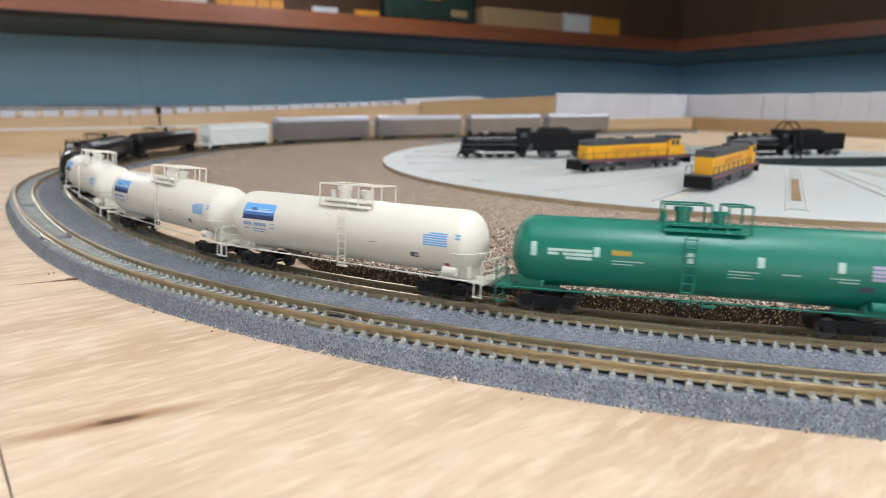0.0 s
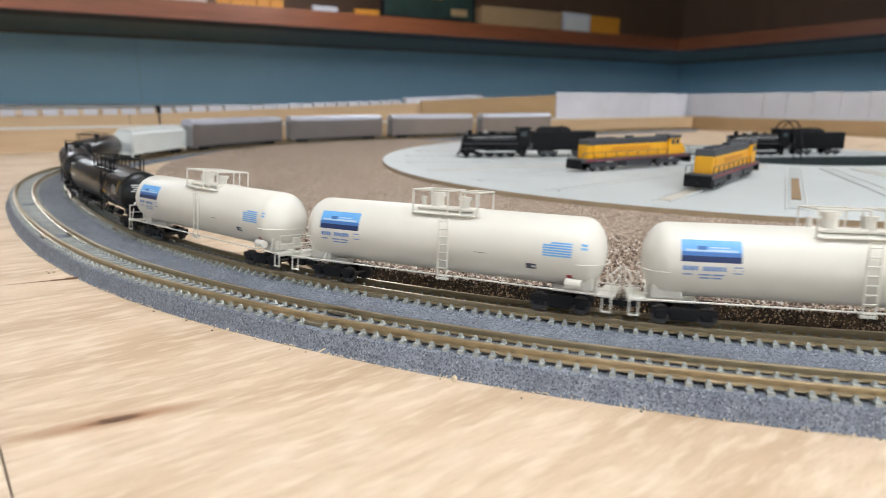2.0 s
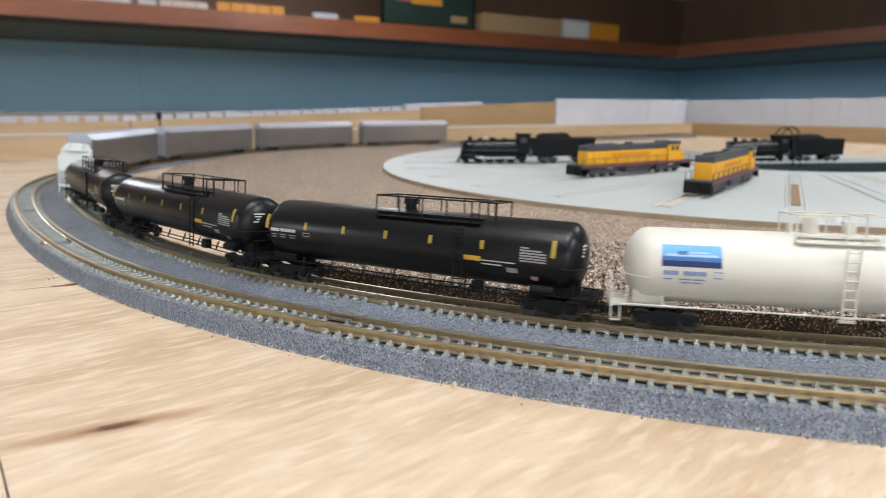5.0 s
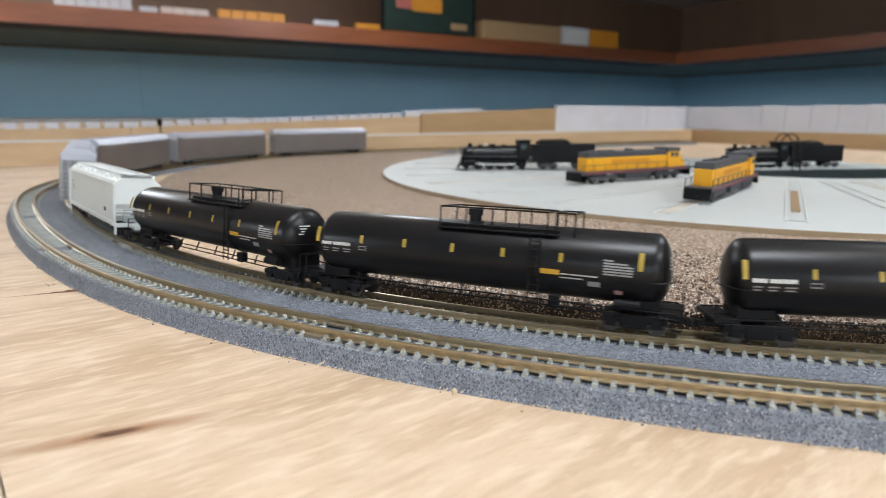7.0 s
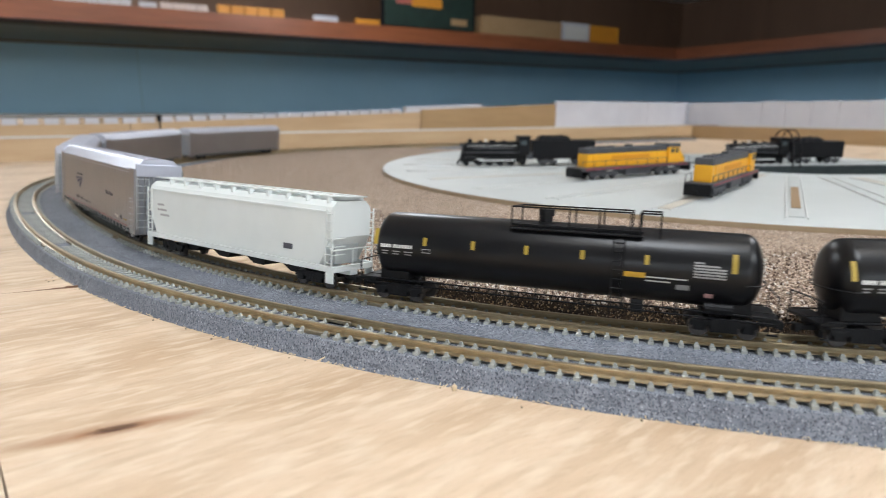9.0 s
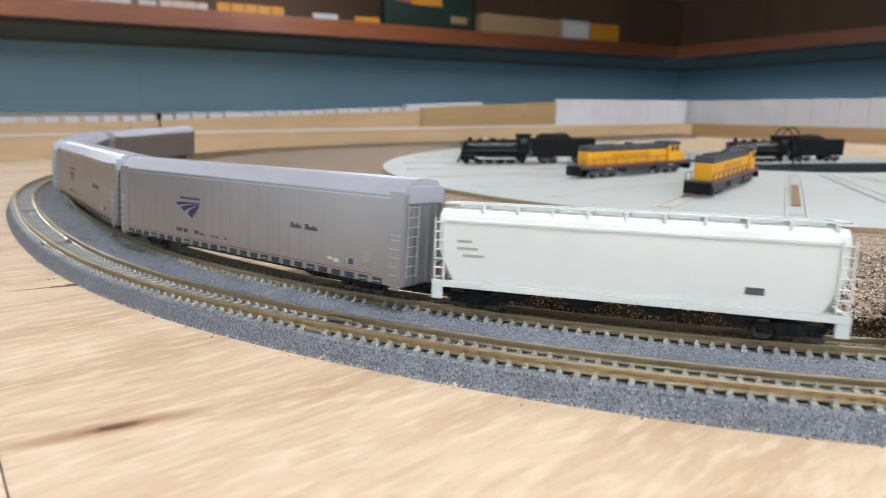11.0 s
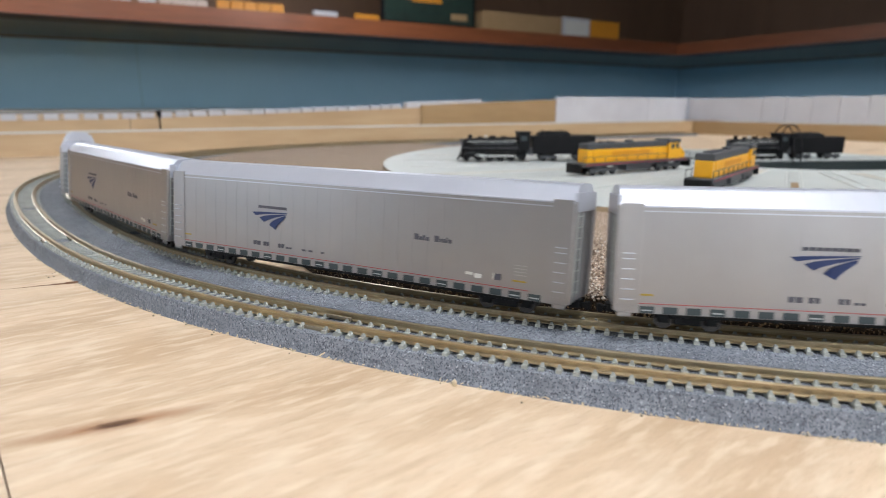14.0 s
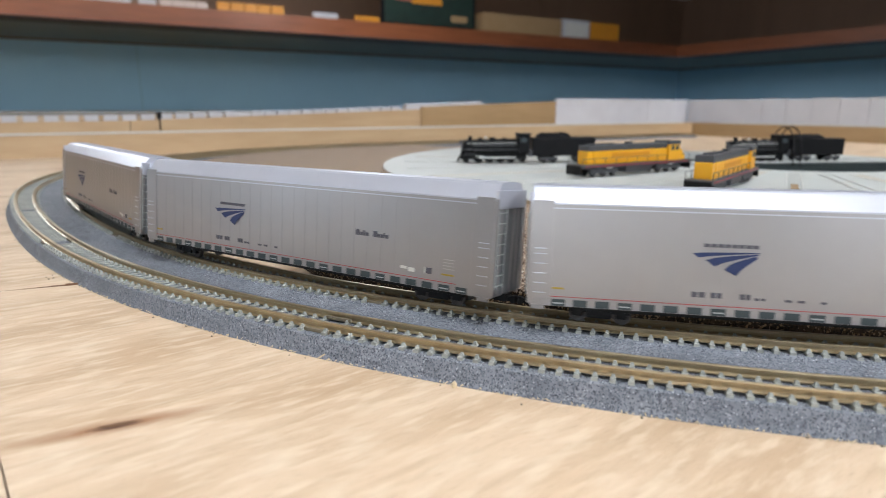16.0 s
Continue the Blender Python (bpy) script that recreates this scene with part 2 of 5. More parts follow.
def rod(a, b, r, bm=None, n=6):
    """A round bar from a to b."""
    own = bm or bmesh.new()
    a, b = Vector(a), Vector(b)
    d = b - a
    m = Matrix.Translation((a + b) / 2) @ d.to_track_quat("Z", "Y").to_matrix().to_4x4()
    bmesh.ops.create_cone(own, cap_ends=True, segments=n, radius1=r, radius2=r, depth=d.length, matrix=m)
    return own


def lathe(profile, n=24, bm=None, m=None):
    """A body turned round the x axis from (x, radius) points."""
    own = bm or bmesh.new()
    rings = []
    for x, r in profile:
        rings.append([own.verts.new(Vector((x, r * math.cos(2 * math.pi * k / n), r * math.sin(2 * math.pi * k / n)))) for k in range(n)])
    for p, q in zip(rings, rings[1:]):
        for k in range(n):
            own.faces.new((p[k], p[(k + 1) % n], q[(k + 1) % n], q[k]))
    own.faces.new(rings[0][::-1])
    own.faces.new(rings[-1])
    if m:
        bmesh.ops.transform(own, matrix=m, verts=[v for r in rings for v in r])
    return own


def prism(pts, z0, z1, bm=None):
    """An upright block over a flat outline."""
    own = bm or bmesh.new()
    lo = [own.verts.new((x, y, z0)) for x, y in pts]
    hi = [own.verts.new((x, y, z1)) for x, y in pts]
    own.faces.new(lo[::-1])
    own.faces.new(hi)
    for k in range(len(pts)):
        j = (k + 1) % len(pts)
        own.faces.new((lo[k], lo[j], hi[j], hi[k]))
    return own


def structure(name, bm, material, label, category, smooth=False):
    return tagged(part(name, bm, material, None, "", smooth), label, category, kind="structure")


# ---- the line of the track ----
BEND_S = (0.2, 0.1, 0.0, -0.1, -0.2, -0.3, -0.4, -0.5, -0.6, -0.7, -0.8, -0.9, -1.0, -1.1, -1.2)
BEND_K = (2.04, 2.08, 1.76, 2.33, 1.11, 0.73, 2.39, 2.72, 2.45, 2.23, 2.53, 2.39, 1.36, 0.37, 0.0)
GAP = 0.02919           # between the two centre lines
RAIL_Z, CANT = 0.00764, 0.0009
IN_Z, IN_CANT = 0.00694, 0.00107
STEP = 0.002
line_s = np.arange(-1.85, 1.4501, STEP)
line_k = np.interp(line_s, BEND_S[::-1], BEND_K[::-1]) * np.where(line_s > 0.26, 0.0, 1.0)
zero = int(np.argmin(abs(line_s)))
line_h = np.concatenate(([0], np.cumsum((line_k[1:] + line_k[:-1]) / 2 * STEP)))
line_h += -0.45542 - line_h[zero]
mid_h = (line_h[1:] + line_h[:-1]) / 2
line_x = np.concatenate(([0], np.cumsum(np.cos(mid_h) * STEP)))
line_y = np.concatenate(([0], np.cumsum(np.sin(mid_h) * STEP)))
line_x += -0.02768 - line_x[zero]
line_y += 0.15685 - line_y[zero]
inner_x = line_x - np.sin(line_h) * GAP
inner_y = line_y + np.cos(line_h) * GAP
inner_s = np.concatenate(([0], np.cumsum(np.hypot(np.diff(inner_x), np.diff(inner_y)))))
inner_s -= inner_s[zero]


def at(s, o=0.0):
    """The place o metres outward of the outer centre line at s, and the heading there."""
    h = float(np.interp(s, line_s, line_h))
    x = float(np.interp(s, line_s, line_x)) + math.sin(h) * o
    y = float(np.interp(s, line_s, line_y)) - math.cos(h) * o
    return x, y, h


def at_inner(s):
    return float(np.interp(s, inner_s, inner_x)), float(np.interp(s, inner_s, inner_y)), float(np.interp(s, inner_s, line_h))


def sweep(section, s0, s1, ds, closed=True, name="strip"):
    """A strip along the line, from (outward, height) points."""
    ss = np.arange(s0, s1 + ds / 2, ds)
    n = len(section)
    verts, faces = [], []
    for s in ss:
        for o, z in section:
            x, y, _ = at(s, o)
            verts.append((x, y, z))
    for i in range(len(ss) - 1):
        for k in range(n if closed else n - 1):
            j = (k + 1) % n
            faces.append((i * n + k, i * n + j, (i + 1) * n + j, (i + 1) * n + k))
    if closed:
        faces.append(tuple(range(n))[::-1])
        faces.append(tuple((len(ss) - 1) * n + k for k in range(n)))
    bm = bmesh.new()
    vs = [bm.verts.new(v) for v in verts]
    for f in faces:
        bm.faces.new([vs[i] for i in f])
    return bm


S0, S1 = -1.84, 1.44


def rail_section(o, top, tilt):
    """The section of one rail: foot, web and rounded head."""
    w, f, b = 0.00055, 0.0011, top - 0.0021
    return [(o - f, b), (o - f, b + 0.0003), (o - 0.0003, b + 0.0006), (o - 0.0003, top - 0.0008), (o - w, top - 0.0006), (o - w, top - 0.0001),
            (o - w + 0.0002, top), (o + w - 0.0002, top), (o + w, top - 0.0001), (o + w, top - 0.0006), (o + 0.0003, top - 0.0008),
            (o + 0.0003, b + 0.0006), (o + f, b + 0.0003), (o + f, b)]


# the table
DX, DY = 0.857, 0.515          # along the long wall
NX, NY = -0.515, 0.857         # away from the room, across the long wall
R1 = (0.60, 1.47)              # corner of the first riser


def wall_at(u, v):
    """u metres along the long wall from the riser's corner, v metres behind the first riser."""
    return R1[0] + DX * u + NX * v, R1[1] + DY * u + NY * v


def short_at(u, v):
    """The same along the short wall."""
    return R1[0] - NX * u + DX * v, R1[1] - NY * u + DY * v


SEAM_A, SEAM_B = (-0.30, 0.353), (0.06, -0.066)


def build_table():
    right = [wall_at(-1.430, 0.006), SEAM_A, SEAM_B, (0.40, -0.463), (1.9, -0.463), (1.9, -0.4), short_at(1.9, 0.006), wall_at(0.006, 0.006)]
    left = [wall_at(-2.3, 0.006), (-1.6, -0.463), (0.39955, -0.463), (SEAM_B[0] - 0.00045, SEAM_B[1]), (SEAM_A[0] - 0.00045, SEAM_A[1]), wall_at(-1.4304, 0.006)]
    structure("table_top", prism(right, -0.018, 0.0), M_PLY, "pale birch plywood table top with fine grain", "table top")
    structure("table_top", prism(left, -0.018, 0.0), M_PLY, "second sheet of pale plywood butted to the first", "table top")
    bm = box(-1.6, 1.9, -0.46, -0.44, -0.9, -0.018)
    structure("table_apron", bm, M_PINE, "pine apron board under the table edge", "apron")


def build_knots():
    x, y = -0.0681, 0.1129

    def sliver(bm, dx, dy, a, b, turn, z, n=16):
        r = random.Random(int(1e6 * a))
        vs = []
        for k in range(n):
            q = 2 * math.pi * k / n
            w = 1 + r.uniform(-0.3, 0.3)
            vs.append(bm.verts.new((pose(x + dx, y + dy, z, 0, 0, turn) @ Vector((a * math.cos(q), b * math.sin(q) * w * abs(math.sin(q)) ** 0.5, 0)))))
        bm.faces.new(vs)
    bm = bmesh.new()
    sliver(bm, 0, 0, 0.0026, 0.0006, 16, 0.0001)
    sliver(bm, 0.0020, 0.0007, 0.0020, 0.0004, 20, 0.00015)
    sliver(bm, -0.0020, -0.0006, 0.0016, 0.0003, 12, 0.0002)
    knot = tagged(part("wood_knot", bm, M_KNOT), "dark splintered knot in the plywood", "knot")
    bm = bmesh.new()
    x, y, _ = at(-0.156, 0.0112)
    for k in range(6):
        rod((-0.1360 - 0.0042 * k, 0.2157 - 0.0016 * k, 0.0), (-0.1405 - 0.0042 * k, 0.2141 - 0.0016 * k, 0.0), 0.0007 * 0.6 ** k, bm, 5)
    tagged(part("wood_crack", bm, M_KNOT), "thin dark crack in the plywood beside the roadbed", "crack")
    # straw and crumbs beside the roadbed
    bm = rod((-0.0330, 0.1462, 0.0004), (-0.0285, 0.1492, 0.0022), 0.0002, None, 5)
    tagged(part("straw", bm, M_STRAW), "dry straw bristle lying against the roadbed", "debris")
    bm = bmesh.new()
    bmesh.ops.create_icosphere(bm, subdivisions=1, radius=0.0009, matrix=Matrix.Translation((0.0027, 0.1304, 0.0006)) @ Matrix.Diagonal((0.8, 0.8, 1.3, 1)))
    tagged(part("crumb", bm, M_STRAW), "pale wood crumb beside the roadbed", "debris")
    rng = random.Random(4)
    bm = bmesh.new()
    for k in range(46):
        s = rng.uniform(-0.25, 0.2)
        x, y, _ = at(s, 0.0108 + abs(rng.gauss(0, 0.0012 if k < 36 else 0.02)))
        bmesh.ops.create_icosphere(bm, subdivisions=1, radius=rng.uniform(0.00015, 0.0004), matrix=Matrix.Translation((x, y, 0.0001)))
    tagged(part("ballast_grains", bm, M_JOINER), "loose dark grains of ballast on the plywood", "debris", kind="stuff")


def build_sawdust():
    rng = random.Random(9)
    bm = bmesh.new()
    for k in range(420):
        s = rng.uniform(-0.16, 0.2)
        x, y, h = at(s, 0.0106 + abs(rng.gauss(0, 0.0007)))
        a = rng.uniform(0, 3.14)
        ln = rng.uniform(0.0003, 0.0010)
        z = rng.uniform(0.0001, 0.0005)
        rod((x, y, z), (x + ln * math.cos(a), y + ln * math.sin(a), z + rng.uniform(-0.0001, 0.0003)), rng.uniform(0.00007, 0.00016), bm, 4)
    tagged(part("sawdust", bm, M_STRAW), "pale sawdust fibres along the roadbed's foot", "debris", kind="stuff")


build_table()
build_knots()
build_sawdust()


# ---- the double track ----
def build_track():
    bed = [(0.0108, 0.0), (0.0101, 0.0011), (0.0086, 0.0050), (0.0080, 0.0053), (-0.0076, 0.0046), (-0.0098, 0.0040), (-0.0146, 0.0036), (-0.0195, 0.0042),
           (-0.0214, 0.0048), (-0.0368, 0.0040), (-0.0380, 0.0036), (-0.0400, 0.0)]
    road = structure("roadbed", sweep(bed, S0, S1, 0.008), M_BALLAST, "grey speckled plastic roadbed of a curved double track", "roadbed")
    for name, o, top in (("rail", 0.0050, RAIL_Z + CANT / 2), ("rail", -0.0050, RAIL_Z - CANT / 2), ("rail", -GAP + 0.0050, IN_Z + IN_CANT / 2), ("rail", -GAP - 0.0050, IN_Z - IN_CANT / 2)):
        part(name, sweep(rail_section(o, top, 0), S0, S1, 0.004), M_RAIL, road, "brassy nickel-silver rail")
    # joiners where the track pieces meet
    for s in (-0.004, -0.182, -0.294, 0.36):
        for o, sg in ((0.0050, 1), (-0.0050, 1), (-GAP + 0.0050, 1), (-GAP - 0.0050, -1)):
            x, y, h = at(s, o + sg * 0.0014)
            z = (RAIL_Z if o > -0.01 else IN_Z) - 0.0016
            j = part("rail_joiner", box(-0.0042, 0.0042, -0.0004, 0.0004, -0.0008, 0.0002, 0.00015), M_JOINER, road, "dark plastic rail joiner")
            j.matrix_world = pose(x, y, z, 0, 0, math.degrees(h))
    return road


def tie_mesh():
    bm = box(-0.0007, 0.0007, -0.0079, 0.0079, -0.0012, -0.0001, 0)
    for y in (-0.005, 0.005):
        for d in (-1, 1):
            yy = y + d * 0.0016
            r = bmesh.ops.create_cone(bm, cap_ends=True, segments=4, radius1=0.00085, radius2=0.00042, depth=0.0009, matrix=Matrix.Translation((0, yy, 0.0003)) @ pose(0, 0, 0, 0, 0, 45))
    return finish(bm, "tie", M_TIE)


ROAD = build_track()
TIE = tie_mesh()


def build_ties():
    pitch = 0.00389
    far = bmesh.new()
    for lane, (o, z, c) in enumerate(((0.0, RAIL_Z, CANT), (-GAP, IN_Z, IN_CANT))):
        n0, n1 = int(S0 / pitch) + 1, int(S1 / pitch) - 1
        for k in range(n0, n1):
            s = 0.0302 + k * pitch + (0.0008 if lane else 0)
            if any(abs(s - q) < 0.0030 for q in (-0.004, -0.182, -0.294)):
                continue
            x, y, h = at(s, o)
            m = pose(x, y, z - 0.0021, 0, 0, 0) @ Matrix.Rotation(h, 4, "Z") @ Matrix.Rotation(-c / 0.010, 4, "X")
            if -0.33 < s < 0.24:
                t = new("tie", TIE)
                t.parent = ROAD
                t.matrix_world = m
            elif -1.2 < s < 0.5:
                box(-0.0008, 0.0008, -0.0079, 0.0079, -0.0012, 0.0, 0, far, m)
    tagged(part("far_ties", far, M_TIE, ROAD), "concrete ties further along the track", kind="stuff")


# ---- gravel mat and turntable plate ----
MAT_Z = 0.0066


def mat_offset(s):
    return -float(np.interp(s, (-1.9, -0.9, -0.5, -0.25, -0.10, -0.055, 0.0, 0.3, 1.5), (0.052, 0.052, 0.085, 0.085, 0.068, 0.049, 0.0495, 0.0525, 0.0525)))


def build_mat():
    edge = [at(s, mat_offset(s))[:2] for s in np.arange(-1.10, 0.62, 0.012)]
    edge += [(0.60, 0.42), (0.40, 0.47), (0.23, 0.52), (0.22, 0.70), (0.07, 0.90)]
    bm = prism(edge, 0.0003, MAT_Z)
    bm.normal_update()
    for f in bm.faces:
        f.material_index = 0 if f.normal.z > 0.5 else 1
    structure("gravel_mat", bm, (M_GRAVEL, M_CORK), "brown gravel-covered mat inside the curve", "gravel")
    # loose grains on the mat near its edge
    rng = np.random.default_rng(3)
    verts, faces = [], []
    for k in range(15000):
        s = rng.uniform(-0.16, 0.24)
        d = rng.uniform(0.0, 1.0) ** 1.7 * 0.085
        x, y, h = at(s, mat_offset(s) - d + 0.0004)
        r = rng.uniform(0.0003, 0.00075)
        z = MAT_Z + r * rng.uniform(-0.2, 0.7) - (rng.uniform(0.0, 0.0016) if d < 0.0012 else 0)
        a = rng.uniform(0, 6.28)
        b = len(verts)
        q = rng.uniform(0.6, 1.2, 6) * r
        ca, sa = math.cos(a), math.sin(a)
        verts += [(x + ca * q[0], y + sa * q[0], z), (x - sa * q[1], y + ca * q[1], z), (x - ca * q[2], y - sa * q[2], z), (x + sa * q[3], y - ca * q[3], z), (x, y, z + q[4]), (x, y, z - q[5])]
        for i in range(4):
            j = (i + 1) % 4
            faces += [(b + i, b + j, b + 4), (b + j, b + i, b + 5)]
    me = bpy.data.meshes.new("gravel_grains")
    me.from_pydata(verts, [], faces)
    me.materials.append(M_GRAIN)
    tagged(new("gravel_grains", me), "loose brown and pale gravel grains", "gravel", kind="stuff")


def island_mat():
    m = bpy.data.materials.new("gravel_grain")
    m.use_nodes = True
    nt = m.node_tree
    bs = nt.nodes["Principled BSDF"]
    g = nt.nodes.new("ShaderNodeNewGeometry")
    r = nt.nodes.new("ShaderNodeValToRGB")
    r.color_ramp.interpolation = "CONSTANT"
    for k, (p, c) in enumerate(((0.0, (0.12, 0.08, 0.06)), (0.28, (0.26, 0.19, 0.14)), (0.6, (0.40, 0.32, 0.25)), (0.85, (0.62, 0.56, 0.50)))):
        e = r.color_ramp.elements[k] if k < 2 else r.color_ramp.elements.new(p)
        e.position, e.color = p, (*c, 1)
    nt.links.new(g.outputs["Random Per Island"], r.inputs[0])
    nt.links.new(r.outputs[0], bs.inputs["Base Color"])
    bs.inputs["Roughness"].default_value = 0.9
    return m


M_GRAIN = island_mat()
PLATE = (0.2956, 0.6225, 0.356)
PIT = (0.365, 0.655, 0.130)
HUB = (0.365, 0.630)
PLATE_Z = 0.0098


def build_plate():
    bm = bmesh.new()
    n = 96
    x0, y0, r0 = PLATE
    x1, y1, r1 = PIT
    ring = []
    for r, cx, cy, z in ((r0, x0, y0, MAT_Z - 0.004), (r0, x0, y0, PLATE_Z - 0.0004), (r0 - 0.0004, x0, y0, PLATE_Z), (r1, x1, y1, PLATE_Z), (r1, x1, y1, -0.004)):
        row = []
        for k in range(n):
            px, py = cx + r * math.cos(6.28318 * k / n), cy + r * math.sin(6.28318 * k / n)
            if r == r1:
                row.append(bm.verts.new((px, py, z)))
                continue
            # the back of the apron is cut off along a straight line
            over = (px - 0.05) * 0.44 + (py - 0.875) * 0.90
            if over > 0:
                px, py = px - over * 0.44, py - over * 0.90
            row.append(bm.verts.new((px, py, z)))
        ring.append(row)
    for p, q in zip(ring, ring[1:]):
        for k in range(n):
            bm.faces.new((p[k], p[(k + 1) % n], q[(k + 1) % n], q[k]))
    bm.normal_update()
    for f in bm.faces:
        f.material_index = 1 if abs(f.normal.z) < 0.6 and (f.calc_center_median().xy - Vector((x1, y1))).length > r1 + 0.01 else 0
    structure("turntable_apron", bm, (M_SLAB, M_RIM), "pale grey round apron of slabs around the turntable", "apron")
    bm = bmesh.new()
    bmesh.ops.create_circle(bm, cap_ends=True, segments=64, radius=r1 - 0.0005, matrix=Matrix.Translation((x1, y1, 0.0012)))
    structure("turntable_pit", bm, M_PIT, "green-grey floor of the turntable pit, darkened for its shade", "pit")
    # tracks let into the apron, a pair of thin rails and a pale filler strip, radiating from the pit
    for k in range(21):
        a = math.radians(110.7 + k * 10.0)
        ca, sa = math.cos(a), math.sin(a)
        # reach from the pit to the apron's rim
        reach = r0 - 0.02
        bx, by = HUB[0] - x0, HUB[1] - y0
        bb = bx * ca + by * sa
        end = -bb + math.sqrt(bb * bb - bx * bx - by * by + reach * reach)
        if math.degrees(a) < 165 or math.degrees(a) > 290:
            continue
        m = Matrix.Translation((*HUB, PLATE_Z)) @ Matrix.Rotation(a, 4, "Z")
        t = tagged(new("stall_track"), "thin rails let into the grey apron", "track", "stall tracks")
        t.matrix_world = m
        for sg in (-1, 1):
            part("rail", box(r1 + 0.002, end, sg * 0.005 - 0.0004, sg * 0.005 + 0.0004, 0.0001, 0.0006), M_STALL, t)
        part("filler_strip", box(r1 + 0.004, end - 0.004, -0.0036, 0.0036, 0.0001, 0.0004), M_FILL if k % 3 else M_SLAB2, t)
        if k in (13, 15):
            part("inspection_slot", box(0.225, 0.335 if k == 13 else 0.29, -0.0024, 0.0024, 0.0003, 0.0008), M_SLOT, t, "brown open inspection slot")
    # the bridge
    br = thing("turntable_bridge", "grey turntable bridge, darkened like the pit, with a rail track across", "turntable bridge", m=pose(0.365, 0.6195, 0, 0, 0, 6.6))
    part("deck", box(-0.122, 0.122, -0.014, 0.014, 0.006, 0.0102, 0.0005), M_PIT, br)
    part("girder", box(-0.118, 0.118, -0.014, -0.0125, 0.0015, 0.006), M_PIT, br)
    part("girder", box(-0.118, 0.118, 0.0125, 0.014, 0.0015, 0.006), M_PIT, br)
    for sx in (-0.020, -0.012):
        bm = bmesh.new()
        pts = [(sx, 0.019 * math.cos(a), 0.008 + (0.038 if math.sin(a) > 0.5 else 0.030) * math.sin(a) ** 0.7 if 0 < a < 3.14 else 0.008) for a in [math.pi * k / 10 for k in range(11)]]
        for p, q in zip(pts, pts[1:]):
            rod(p, q, 0.0007, bm, 5)
        part("arch", bm, M_BLACK, br, "thin dark arch over the bridge")
    for sg in (-1, 1):
        part("rail", box(-0.122, 0.122, sg * 0.005 - 0.0004, sg * 0.005 + 0.0004, 0.0102, 0.0116), M_STALL, br)


M_STALL = mat("dull_rail", (0.58, 0.59, 0.57), None, 200, 0.5)
M_FILL = mat("pale_filler", (0.46, 0.485, 0.475), None, 60, 0.6)
M_SLAB2 = mat("warm_grey_slab", (0.50, 0.46, 0.39), None, 60, 0.6)
M_SLOT = mat("slot_brown", (0.26, 0.17, 0.09), None, 60, 0.8)
build_mat()
build_plate()


# ---- the risers, decks and walls ----
def along(u0, u1, v0, v1, z0, z1, bm=None, turn=False):
    """A board along the long wall, or along the short one (turn), between depths v0 and v1."""
    if turn:
        p = [(R1[0] - NX * u + DX * v, R1[1] - NY * u + DY * v) for u, v in ((u0, v0), (u1, v0), (u1, v1), (u0, v1))]
    else:
        p = [wall_at(u, v) for u, v in ((u0, v0), (u1, v0), (u1, v1), (u0, v1))]
    return prism(p, z0, z1, bm)


